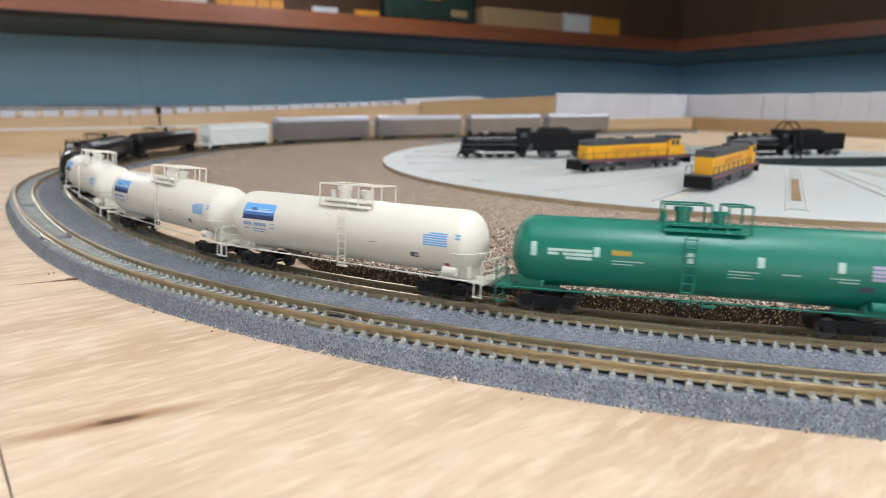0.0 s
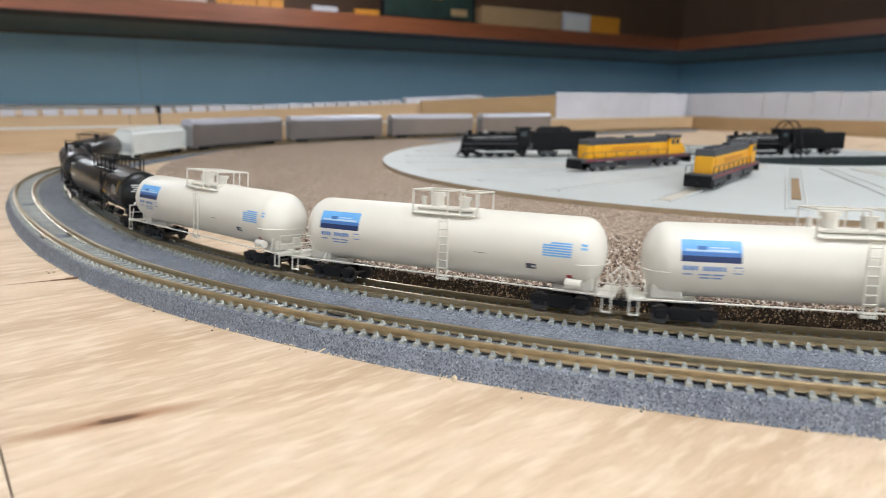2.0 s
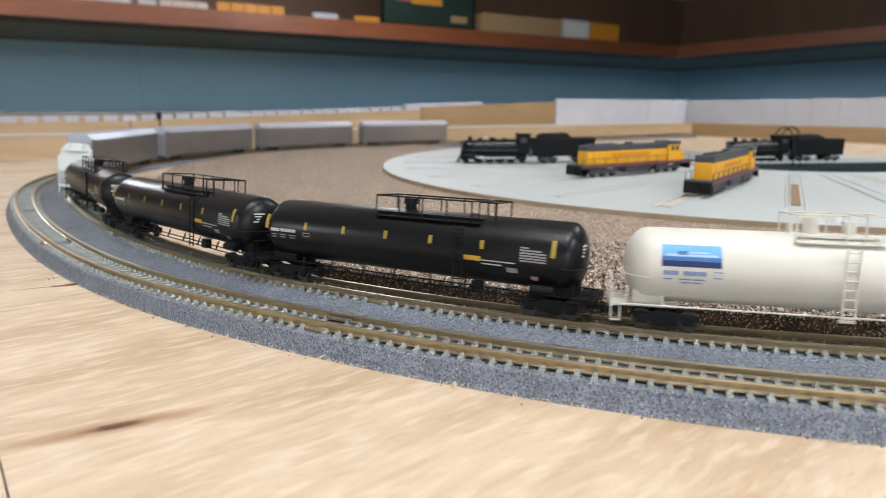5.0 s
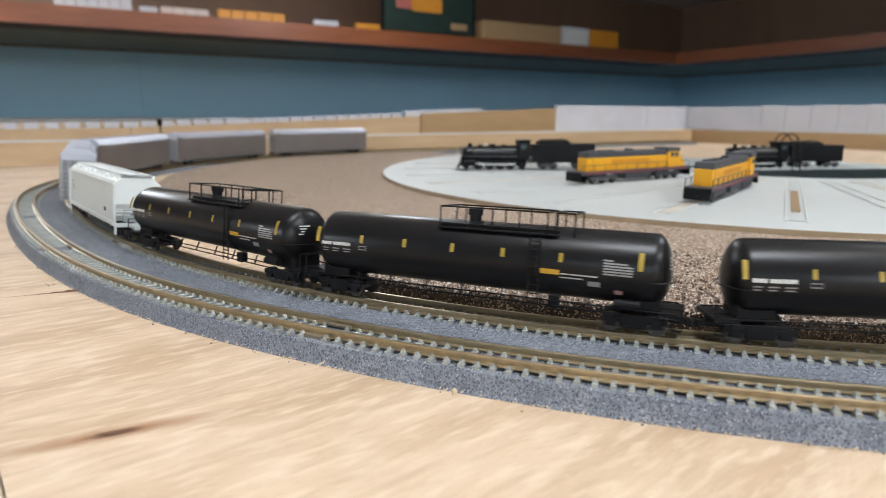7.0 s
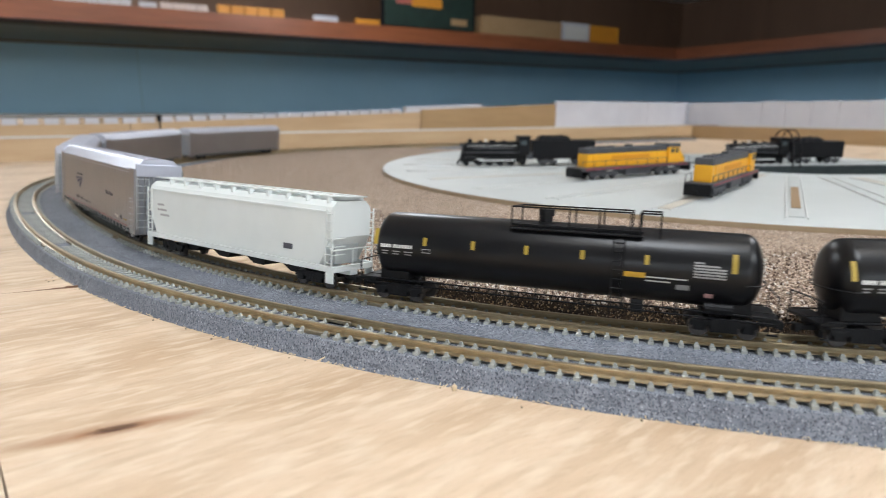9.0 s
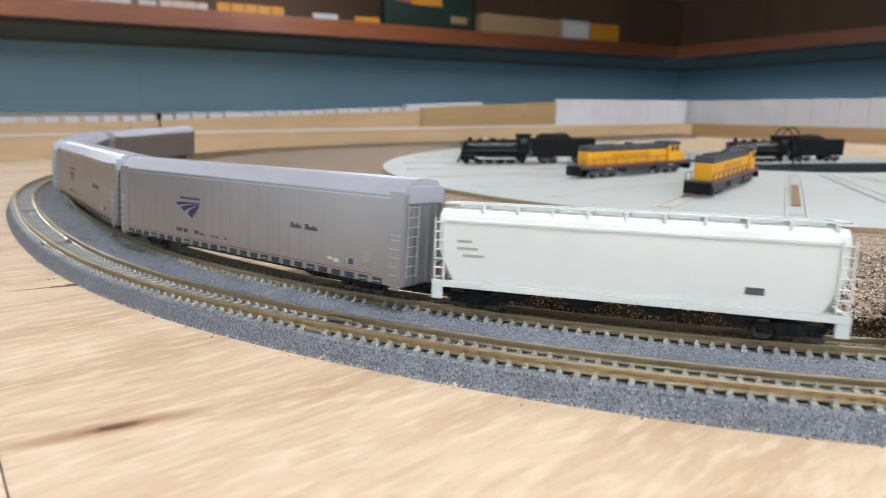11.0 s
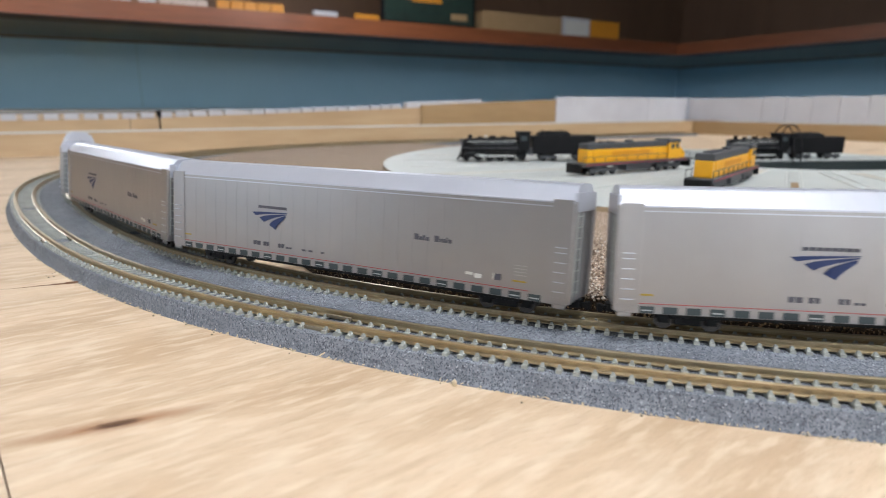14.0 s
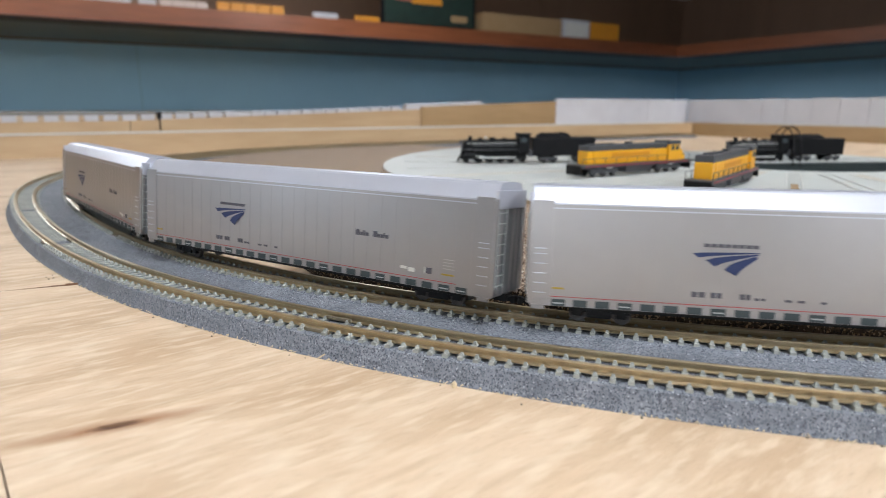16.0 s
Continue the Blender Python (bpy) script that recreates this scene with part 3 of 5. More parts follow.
def build_decks():
    structure("riser_board", along(-2.3, 0.012, 0.0, 0.012, 0.0, 0.029), M_PINE, "plain pine board behind the track", "board")
    structure("riser_board", along(0.0005, 1.7, 0.0, 0.012, 0.0, 0.029, None, True), M_PINE2, "brown wooden board behind the turntable", "board")
    structure("lower_deck", along(-2.3, 0.10, 0.0125, 0.10, 0.010, 0.0285), M_PINE, "narrow pine deck between two risers", "deck")
    structure("lower_deck", along(-0.012, 1.7, 0.0125, 0.10, 0.010, 0.0285, None, True), M_PINE2, "narrow wooden deck along the short wall", "deck")
    # a thin rail line on the narrow deck
    for v in (0.028, 0.037):
        structure("deck_rail", along(-2.3, 0.0, v, v + 0.0009, 0.0288, 0.0312), M_STALL, "thin bare rail on the narrow deck", "rail")
        structure("deck_rail", along(0.05, 1.7, v, v + 0.0009, 0.0288, 0.0312, None, True), M_STALL, "thin bare rail on the narrow deck", "rail")
    # the rising second board
    pts = ((-2.3, 0.040), (-1.2, 0.0455), (-0.39, 0.072))

    def slope(u0, u1, z0, z1, v0, v1, base=0.029):
        bm = bmesh.new()
        q = []
        for u, z in ((u0, z0), (u1, z1)):
            for v in (v0, v1):
                x, y = wall_at(u, v)
                q.append((bm.verts.new((x, y, base)), bm.verts.new((x, y, z))))
        for a, b in ((0, 1), (1, 3), (3, 2), (2, 0)):
            bm.faces.new((q[a][0], q[b][0], q[b][1], q[a][1]))
        bm.faces.new([q[k][1] for k in (0, 1, 3, 2)])
        bm.faces.new([q[k][0] for k in (2, 3, 1, 0)])
        return bm
    for (u0, z0), (u1, z1) in zip(pts, pts[1:]):
        structure("ramp_board", slope(u0, u1 - 0.001, z0, z1, 0.085, 0.10), M_PINE, "tan pine board that rises along the long wall", "board")
    structure("ramp_board", slope(-0.70, -0.363, 0.0665, 0.0785, 0.080, 0.0845), M_PINE2, "darker brown board fixed to the ramp", "board")
    structure("upper_deck_base", along(-5.0, 0.0, 0.101, BACK - 0.01, 0.010, 0.0455), M_PINE, "flat plywood deck below the blue wall", "deck")
    # white foam blocks on the rising board
    k = 0
    u = -2.0
    while u < -1.048:
        z = float(np.interp(u, [p[0] for p in pts], [p[1] for p in pts]))
        w = float(np.interp(u, (-2.0, -1.05), (0.007, 0.021)))
        bm = box(-w / 2, w / 2, -0.006, 0.006, 0.0, 0.0085, 0.0005)
        b = tagged(part("foam_block", bm, M_FOAM), "small white foam riser block on the ramp board", "foam block", "ramp blocks")
        x, y = wall_at(u, 0.0925)
        b.matrix_world = pose(x, y, z + 0.0001 + 0.004, 0, 0, 31) @ Matrix.Translation((0, 0, -0.004))
        u += 0.025
    u = -1.03
    while u < -0.74:
        z = float(np.interp(u, [p[0] for p in pts], [p[1] for p in pts]))
        bm = box(-0.0095, 0.0095, -0.006, 0.006, 0.0, 0.0075, 0.0005)
        b = tagged(part("foam_block", bm, M_FOAM), "small white foam riser block on the ramp board", "foam block", "ramp blocks")
        x, y = wall_at(u, 0.0925)
        b.matrix_world = pose(x, y, z - 0.0005, 0, 0, 31)
        u += 0.0215
    tagged(part("foam_strip", slope(-0.73, -0.555, 0.0715, 0.0775, 0.086, 0.099, 0.058), M_FOAM), "flat white foam strip on the ramp board", "foam strip")
    # track that lies on the foam
    structure("ramp_rail", slope(-2.3, -1.0, 0.055, 0.0600, 0.088, 0.097, 0.0535), M_DULL, "thin grey track on the foam ramp", "track")
    # white foam panels
    for u0, u1 in ((-0.362, -0.069), (-0.068, 0.080)):
        structure("foam_panel", along(u0, u1, 0.080, 0.0845, 0.029, 0.0845), M_FOAM, "white foam panel standing on the narrow deck", "foam panel")
    u = -0.0795
    for k in range(14):
        w = 0.20 if k < 1 else 0.055
        structure("foam_panel", along(u + 0.001, u + w, 0.080, 0.0845, 0.029, 0.0835 + 0.0012 * (k % 2), None, True), M_FOAM, "white foam panel standing on the narrow deck", "foam panel")
        u += w
    # signal post before the ramp
    sp = thing("signal_post", "small dark signal post on the narrow deck", "signal", m=pose(*wall_at(-1.162, 0.06), 0.0285))
    part("mast", rod((0, 0, 0), (0, 0, 0.022), 0.0011), M_BLACK, sp)
    part("head", box(-0.003, 0.003, -0.002, 0.002, 0.020, 0.030, 0.0006), M_BLACK, sp)


FRONT, FRONT_E = 2.44, 2.987      # the shelf's front behind the first riser, on the long and the short wall
BACK, BACK_E = 3.62, 4.5          # the blue walls
SHELF_Z0, SHELF_Z1 = 0.466, 0.554
M_DULL = mat("dull_grey_track", (0.22, 0.21, 0.20), None, 100, 0.6)
build_decks()


def build_room():
    structure("wall_north", along(-6.5, BACK_E + 0.05, BACK, BACK + 0.05, -0.9, SHELF_Z0), M_BLUE, "smooth wall painted muted blue", "wall")
    structure("wall_east", along(-BACK, 5.0, BACK_E, BACK_E + 0.05, -0.9, SHELF_Z0, None, True), M_BLUE, "smooth wall painted muted blue", "wall")
    structure("wall_north_upper", along(-6.5, BACK_E + 0.05, BACK, BACK + 0.05, SHELF_Z0, CEIL_Z), M_BROWN, "dark brown panelled upper wall", "wall")
    structure("wall_east_upper", along(-BACK, 5.0, BACK_E, BACK_E + 0.05, SHELF_Z0, CEIL_Z, None, True), M_BROWN, "dark brown panelled upper wall", "wall")
    # unseen west wall, added in dark colours to dim reflections in the cars
    structure("wall_west", along(-6.55, -6.5, -5.0, BACK, -0.9, SHELF_Z0), M_BLUE, "smooth wall painted muted blue", "wall")
    structure("wall_west_upper", along(-6.55, -6.5, -5.0, BACK, SHELF_Z0, CEIL_Z), M_BROWN, "dark brown panelled upper wall", "wall")
    structure("wall_south", along(-6.5, BACK_E + 0.05, -5.05, -5.0, -0.9, CEIL_Z), M_WHITE, "plain white wall behind the camera", "wall")
    structure("ceiling", along(-6.55, BACK_E + 0.05, -5.05, BACK + 0.05, CEIL_Z, CEIL_Z + 0.05), M_CEIL, "flat white ceiling", "ceiling")
    structure("floor", along(-6.55, BACK_E + 0.05, -5.05, BACK + 0.05, -0.95, -0.9), M_CARPET, "grey carpet floor", "floor")
    # seams between the wall boards
    for u in (-0.873,):
        structure("wall_seam", along(u, u + 0.006, BACK - 0.004, BACK - 0.001, 0.05, SHELF_Z0), M_SEAM, "thin upright seam in the blue wall", "seam")
    # the upper shelf that runs round the room
    structure("shelf_underside", along(-6.5, BACK_E - 0.02, FRONT + 0.03, BACK, SHELF_Z0 + 0.012, SHELF_Z1 - 0.02), M_UNDER, "underside of the upper shelf, grey-green as the wall's shadow band", "shelf")
    structure("shelf_underside", along(-FRONT, 5.0, FRONT_E + 0.03, BACK_E, SHELF_Z0 + 0.012, SHELF_Z1 - 0.02, None, True), M_UNDER, "underside of the upper shelf, grey-green as the wall's shadow band", "shelf")
    # added dark strips that draw the shadow line behind the shelf's front
    structure("shelf_batten", along(-6.5, FRONT_E - 0.02, FRONT + 0.0305, FRONT + 0.26, SHELF_Z0 + 0.002, SHELF_Z0 + 0.0115), M_DKBROWN, "dark strip added for the shade under the shelf's front", "shelf")
    structure("shelf_batten", along(-FRONT + 0.02, 5.0, FRONT_E + 0.0305, FRONT_E + 0.26, SHELF_Z0 + 0.002, SHELF_Z0 + 0.0115, None, True), M_DKBROWN, "dark strip added for the shade under the shelf's front", "shelf")
    structure("shelf_edge", along(-6.5, FRONT_E, FRONT, FRONT + 0.03, SHELF_Z0, SHELF_Z1), M_SHELF, "red-brown varnished wooden edge of the upper shelf", "shelf edge")
    structure("shelf_edge", along(-FRONT, 5.0, FRONT_E, FRONT_E + 0.03, SHELF_Z0, SHELF_Z1, None, True), M_SHELF, "red-brown varnished wooden edge of the upper shelf", "shelf edge")
    structure("shelf_top", along(-6.5, FRONT_E, FRONT + 0.0305, BACK, SHELF_Z1 - 0.019, SHELF_Z1 - 0.001), M_PINE2, "plain wooden top of the upper shelf", "shelf")
    # unseen fixtures hung over the added lamps
    for lx, ly, lr in LAMPS:
        l = thing("ceiling_light", "long white fluorescent ceiling light out of view, added to light the room", "ceiling light", "ceiling lights", pose(lx, ly, CEIL_Z, 0, 0, lr))
        part("housing", box(-0.62, 0.62, -0.10, 0.10, -0.045, 0.0, 0.004), M_WHITE, l)
        part("diffuser", box(-0.58, 0.58, -0.08, 0.08, -0.052, -0.0455, 0.002), M_TUBE, l)


M_SEAM = mat("blue_seam", (0.36, 0.57, 0.68), None, 50, 0.8)

build_room()


# ---- rolling stock ----
MM = 0.001


def mbox(x0, x1, y0, y1, z0, z1, bev=0.0, bm=None):
    return box(x0 * MM, x1 * MM, y0 * MM, y1 * MM, z0 * MM, z1 * MM, bev * MM, bm)


def mrod(a, b, r, bm=None, n=6):
    return rod([v * MM for v in a], [v * MM for v in b], r * MM, bm, n)


def lath(profile, z, n=32):
    return lathe([(x * MM, r * MM) for x, r in profile], n, None, Matrix.Translation((0, 0, z * MM)))


def curved(x0, x1, a0, a1, r, z, nx=1, na=4):
    """A printed patch that lies on a tank's near side, between two angles (degrees up from level)."""
    bm = bmesh.new()
    rows = []
    for i in range(na + 1):
        a = radians(a0 + (a1 - a0) * i / na)
        rows.append([bm.verts.new(((x0 + (x1 - x0) * k / nx) * MM, -(r * math.cos(a)) * MM, (z + r * math.sin(a)) * MM)) for k in range(nx + 1)])
    for p, q in zip(rows, rows[1:]):
        for k in range(nx):
            bm.faces.new((p[k], p[k + 1], q[k + 1], q[k]))
    return bm


def build_truck(parent, x, material):
    """A two-axle truck under a car."""
    t = part("truck", mbox(-2.2, 2.2, -4.0, 4.0, 2.2, 4.6, 0.3), material, parent, "black two-axle truck")
    t.matrix_basis = pose(x * MM, 0, 0)
    for y in (-5.6, 5.6):
        bm = mbox(-8.2, 8.2, y - 0.6, y + 0.6, 2.9, 4.6, 0.3)
        mbox(-3.4, 3.4, y - 0.7, y + 0.7, 1.5, 5.0, 0.3, bm)
        for sx in (-5.8, 5.8):
            mbox(sx - 1.5, sx + 1.5, y - 0.75, y + 0.75, 1.7, 4.3, 0.4, bm)
        for sx in (-1.2, 0, 1.2):
            mrod((sx, y * 1.06, 1.9), (sx, y * 1.06, 4.4), 0.45, bm)
        part("side_frame", bm, material, t)
    for sx in (-5.8, 5.8):
        bm = bmesh.new()
        for sy in (-4.4, 4.4):
            mrod((sx, sy - 0.7, 2.65), (sx, sy + 0.7, 2.65), 2.6, bm, 20)
        mrod((sx, -4.4, 2.65), (sx, 4.4, 2.65), 0.6, bm, 8)
        part("wheelset", bm, M_WHEEL, t, "steel wheels on an axle")
    return t


def couplers(parent, half):
    for sg in (-1, 1):
        bm = mbox(sg * (half - 5), sg * (half + 0.6), -0.8, 0.8, 3.2, 4.6, 0.2)
        mbox(sg * (half - 0.4), sg * (half + 1.3), -1.3, 1.3, 2.8, 5.0, 0.4, bm)
        part("coupler", bm, M_BLACK, parent, "black knuckle coupler")


def ladder(parent, x, y, z0, z1, w, material, rungs=7):
    bm = bmesh.new()
    for sx in (-w / 2, w / 2):
        mrod((x + sx, y, z0), (x + sx, y, z1), 0.22, bm, 5)
    for k in range(rungs):
        z = z0 + (z1 - z0) * (k + 0.5) / rungs
        mrod((x - w / 2, y, z), (x + w / 2, y, z), 0.2, bm, 5)
    return part("ladder", bm, material, parent)


def rail_frame(parent, x0, x1, y0, y1, z0, z1, material, posts=3, r=0.28, mid=False):
    """A hand rail: posts and top bars round a platform."""
    bm = bmesh.new()
    for y in (y0, y1):
        mrod((x0, y, z1), (x1, y, z1), r, bm, 5)
        for k in range(posts):
            x = x0 + (x1 - x0) * k / (posts - 1)
            mrod((x, y, z0), (x, y, z1), r, bm, 5)
    for x in (x0, x1):
        mrod((x, y0, z1), (x, y1, z1), r, bm, 5)
    return part("hand_rail", bm, material, parent)


def bars(parent, x0, z0, rows, material, r, zc, name="lettering", label="", h=0.55, gap=1.0):
    """Rows of unreadable print as plain bars on a tank's side; each row lists (start, length)."""
    bm = bmesh.new()
    for k, row in enumerate(rows):
        z = z0 - k * gap
        a = math.degrees(math.asin(max(-1, min(1, (z - zc) / r))))
        b = math.degrees(math.asin(max(-1, min(1, (z + h - zc) / r))))
        for s, ln in row:
            q = curved(x0 + s, x0 + s + ln, a, b, r + 0.06, zc, 1, 4 if h > 1.0 else 1)
            me = bpy.data.meshes.new("tmp")
            q.to_mesh(me)
            q.free()
            bm.from_mesh(me)
            bpy.data.meshes.remove(me)
    return part(name, bm, material, parent, label)


TR = 9.75     # tank radius
TZ = 17.0     # tank centre over the rail


def tank_profile(half, cap=6.0, r=TR):
    pts = []
    for k in range(7):
        a = math.pi / 2 * k / 6
        pts.append((-half + cap - cap * math.cos(a), r * math.sin(a) if k else 0.15))
    return pts + [(-x, rr) for x, rr in pts[::-1]]


def head_rail(parent, half, cap, z, material):
    """A thin hand rail bent round each end of a tank."""
    for sg in (-1, 1):
        bm = bmesh.new()
        pts = [(sg * (half - cap + (cap + 0.9) * math.cos(a)), -(TR + 0.6) * math.sin(a), z) for a in [radians(-90 + 20 * k) for k in range(10)]]
        for p, q in zip(pts, pts[1:]):
            mrod(p, q, 0.2, bm, 5)
        part("head_rail", bm, material, parent)


def small_tank(label, paint, kind):
    """A shorter tank car, white with blue prints or green."""
    car = thing("tank_car", label, "tank car", "train cars")
    part("tank", lath(tank_profile(51.0, 6.5), TZ, 40), paint, car, "", True)
    for x in (-44.5, 44.5):
        part("saddle", mbox(x - 4, x + 4, -5.5, 5.5, 7.0, 10.5, 0.3), paint, car)
    for sg in (-1, 1):
        bm = mbox(sg * 36, sg * 54.5, -1.6, 1.6, 5.2, 7.2, 0.2)
        mbox(sg * 50.0, sg * 54.6, -8.4, 8.4, 6.6, 7.0, 0.1, bm)
        mbox(sg * 54.0, sg * 54.7, -8.6, 8.6, 6.2, 7.1, 0.1, bm)
        for y in (-8.4, 8.4):
            for sx in (52.0, 54.4):
                mrod((sg * sx, y, 2.8), (sg * sx, y, 6.8), 0.22, bm, 5)
            mbox(sg * 51.8, sg * 54.6, y - 0.4, y + 0.4, 2.6, 3.0, 0.05, bm)
        part("end_sill", bm, paint, car)
    bm = bmesh.new()
    for y in (-9.0, 9.0):
        mrod((-54, y, 7.2), (54, y, 7.2), 0.25, bm, 5)
        for sg in (-1, 1):
            mrod((sg * 50.5, y, 7.2), (sg * 50.5, y * 0.92, 12.0), 0.22, bm, 5)
            mrod((sg * 41, y, 7.2), (sg * 41, y * 0.8, 9.4), 0.22, bm, 5)
    for sg in (-1, 1):
        for y in (-8.2, 8.2):
            mrod((sg * 54.2, y, 6.5), (sg * 54.2, y, 13.0), 0.22, bm, 5)
        mrod((sg * 54.2, -8.2, 13.0), (sg * 54.2, 8.2, 13.0), 0.22, bm, 5)
        mrod((sg * 54.2, -8.2, 10.0), (sg * 54.2, 8.2, 10.0), 0.2, bm, 5)
    part("grab_rail", bm, paint, car)
    head_rail(car, 51.0, 6.5, TZ - 2.4, paint)
    # dome platform
    bm = mbox(-8.0, 11.0, -5.2, 5.2, TZ + 8.9, TZ + 9.5, 0.15)
    mbox(-8.5, 12.0, -7.6, -5.0, TZ + 7.6, TZ + 8.0, 0.1, bm)
    part("platform", bm, paint, car)
    bm = mrod((-3.5, 0, TZ + 9), (-3.5, 0, TZ + 13.4), 2.0, None, 16)
    mrod((-3.5, 0, TZ + 12.6), (-3.5, 0, TZ + 13.8), 2.5, bm, 16)
    mrod((6, 0, TZ + 9), (6, 0, TZ + 12.4), 1.6, bm, 14)
    mrod((6, 0, TZ + 11.9), (6, 0, TZ + 12.9), 2.1, bm, 14)
    mrod((-8.5, 0, TZ + 9), (-8.5, 0, TZ + 12.4), 0.8, bm, 10)
    part("dome_valve", bm, paint, car)
    rail_frame(car, -9.0, 3.0, -6.5, 6.5, TZ + 7.5, TZ + 14.6, paint, 2)
    rail_frame(car, 7.2, 13.0, -6.5, 6.5, TZ + 7.5, TZ + 14.6, paint, 2)
    ladder(car, -2.0 if kind == "green" else 3.6, -9.95, 6.0, TZ + 7.2, 3.0, paint, 8)
    mb = mbox(1.7, 5.5, -9.95, -9.0, 6.0, 6.6, 0.1)
    part("ladder_bracket", mb, paint, car)
    bm = mrod((41.5, -8.4, 9.2), (46.0, -8.4, 9.2), 1.3, None, 12)
    part("air_tank", bm, paint, car)
    for sg in (-1, 1):
        build_truck(car, sg * 39.0, M_BLACK)
    couplers(car, 55.5)
    r = TR + 0.05
    if kind == "white":
        part("logo_panel", curved(-42.0, -27.0, 19, 38, r, TZ), M_SKY, car, "light blue printed panel")
        part("logo_middle", curved(-42.0, -27.0, 13, 19, r, TZ), M_MIDB, car, "mid-blue printed band")
        part("logo_band", curved(-42.0, -27.0, 4, 13.0, r, TZ), M_NAVY, car, "dark blue printed band")
        part("logo_stripe", curved(-41.0, -28.0, 19.5, 23, r + 0.05, TZ), M_STRIPE, car, "pale blue sea line")
        part("logo_stripe", curved(-35.0, -30.0, 25, 27, r + 0.05, TZ), M_STRIPE, car)
        part("logo_emblem", curved(-38.0, -35.6, 22, 28, r + 0.08, TZ), M_MIDB, car, "small dark blue ship shape")
        bars(car, -41.4, TZ - 1.5, [[(0, 0.8), (1.0, 0.8), (2.0, 0.8), (3.0, 0.7), (5.0, 0.8), (6.0, 0.8), (7.0, 0.8), (8.0, 0.8), (9.0, 0.8), (10.0, 0.7)]], M_SKYI, TR, TZ, h=1.15)
        bars(car, -41.4, TZ - 2.7, [[(0, 2.4), (4.0, 3.0), (7.4, 3.0)], [(4.4, 2.6), (7.4, 2.4)]], M_SKYI, TR, TZ, h=0.38, gap=0.85)
        bars(car, -28.8, TZ - 0.5, [[(0, 2.2)], [(0, 0.3), (1.9, 0.3)], [(0, 2.2)]], M_SKYI, TR, TZ, h=0.3, gap=0.75)
        bars(car, 34.5, TZ + 2.6, [[(2.4, 6.0)], [(0, 8.4)], [(0, 8.4)], [(0, 8.4)], [(0, 8.4)], [(0, 8.4)]], M_SKY, TR, TZ, h=0.44, gap=0.68)
        bars(car, 45.4, TZ + 2.6, [[(0, 1.8)], [(0, 1.8)]], M_SKY, TR, TZ)
        bars(car, 29.7, TZ - 4.9, [[(0, 3.0)]], M_INK, TR, TZ, h=1.5)
        bars(car, 31.4, TZ - 4.4, [[(0, 1.0)]], M_PALE, TR + 0.05, TZ, h=0.5)
        bars(car, 13.5, TZ - 1.9, [[(0, 4.0)]], M_INK, TR, TZ, h=0.14)
        bars(car, 41.5, TZ - 6.5, [[(0, 1.6)]], M_RED, TR, TZ, h=0.9)
    else:
        for x in (-44.3, -26.8, -2.5, 14.6, 33.0):
            bars(car, x, TZ + (0.0 if x > -40 else -0.6), [[(0, 1.6)]], M_PALEG, TR, TZ, "reflector", h=2.6 + (1.2 if x < -40 else 0))
        bars(car, -39.5, TZ + 1.0, [[(0, 12.2)], [(0, 3.0), (4.2, 8.2)], [(5, 7.2)]], M_PALEG, TR, TZ, h=0.75)
        bars(car, -22.0, TZ + 0.8, [[(0, 5.2)]], M_GOLD, TR, TZ, "placard", "yellow placard", h=1.3)
        bars(car, -21.8, TZ - 0.8, [[(0, 8.4)], [(0, 5.6)]], M_PALEG, TR, TZ, h=0.28, gap=0.8)
        bars(car, 7.8, TZ - 1.4, [[(0, 7.4)], [(0, 5.2)], [(0, 6.0)]], M_PALEG, TR, TZ, h=0.28, gap=0.8)
        bars(car, 20.5, TZ - 1.4, [[(0, 4.4)]], M_PALEG, TR, TZ, h=0.3)
        bars(car, 31.5, TZ - 1.5, [[(0, 6.6)], [(1.8, 4.6)]], M_PALEG, TR, TZ, h=0.3, gap=0.8)
        bars(car, 40.5, TZ + 1.5, [[(0, 7.5)], [(0, 7.5)], [(0, 7.5)], [(0, 7.5)]], M_LILAC, TR, TZ, h=0.75, gap=0.95)
        bars(car, 38.5, TZ - 4.2, [[(0, 3.0)]], M_INK, TR, TZ, h=1.2)
    return car


M_PALEG = mat("pale_green_print", (0.42, 0.58, 0.52), None, 300, 0.5)
M_LILAC = mat("lilac_print", (0.38, 0.36, 0.52), None, 300, 0.5)
M_SKYI = mat("blue_letter_print", (0.14, 0.25, 0.50), None, 300, 0.5)
M_PINK = mat("pink_print", (0.5, 0.3, 0.3), None, 300, 0.5)


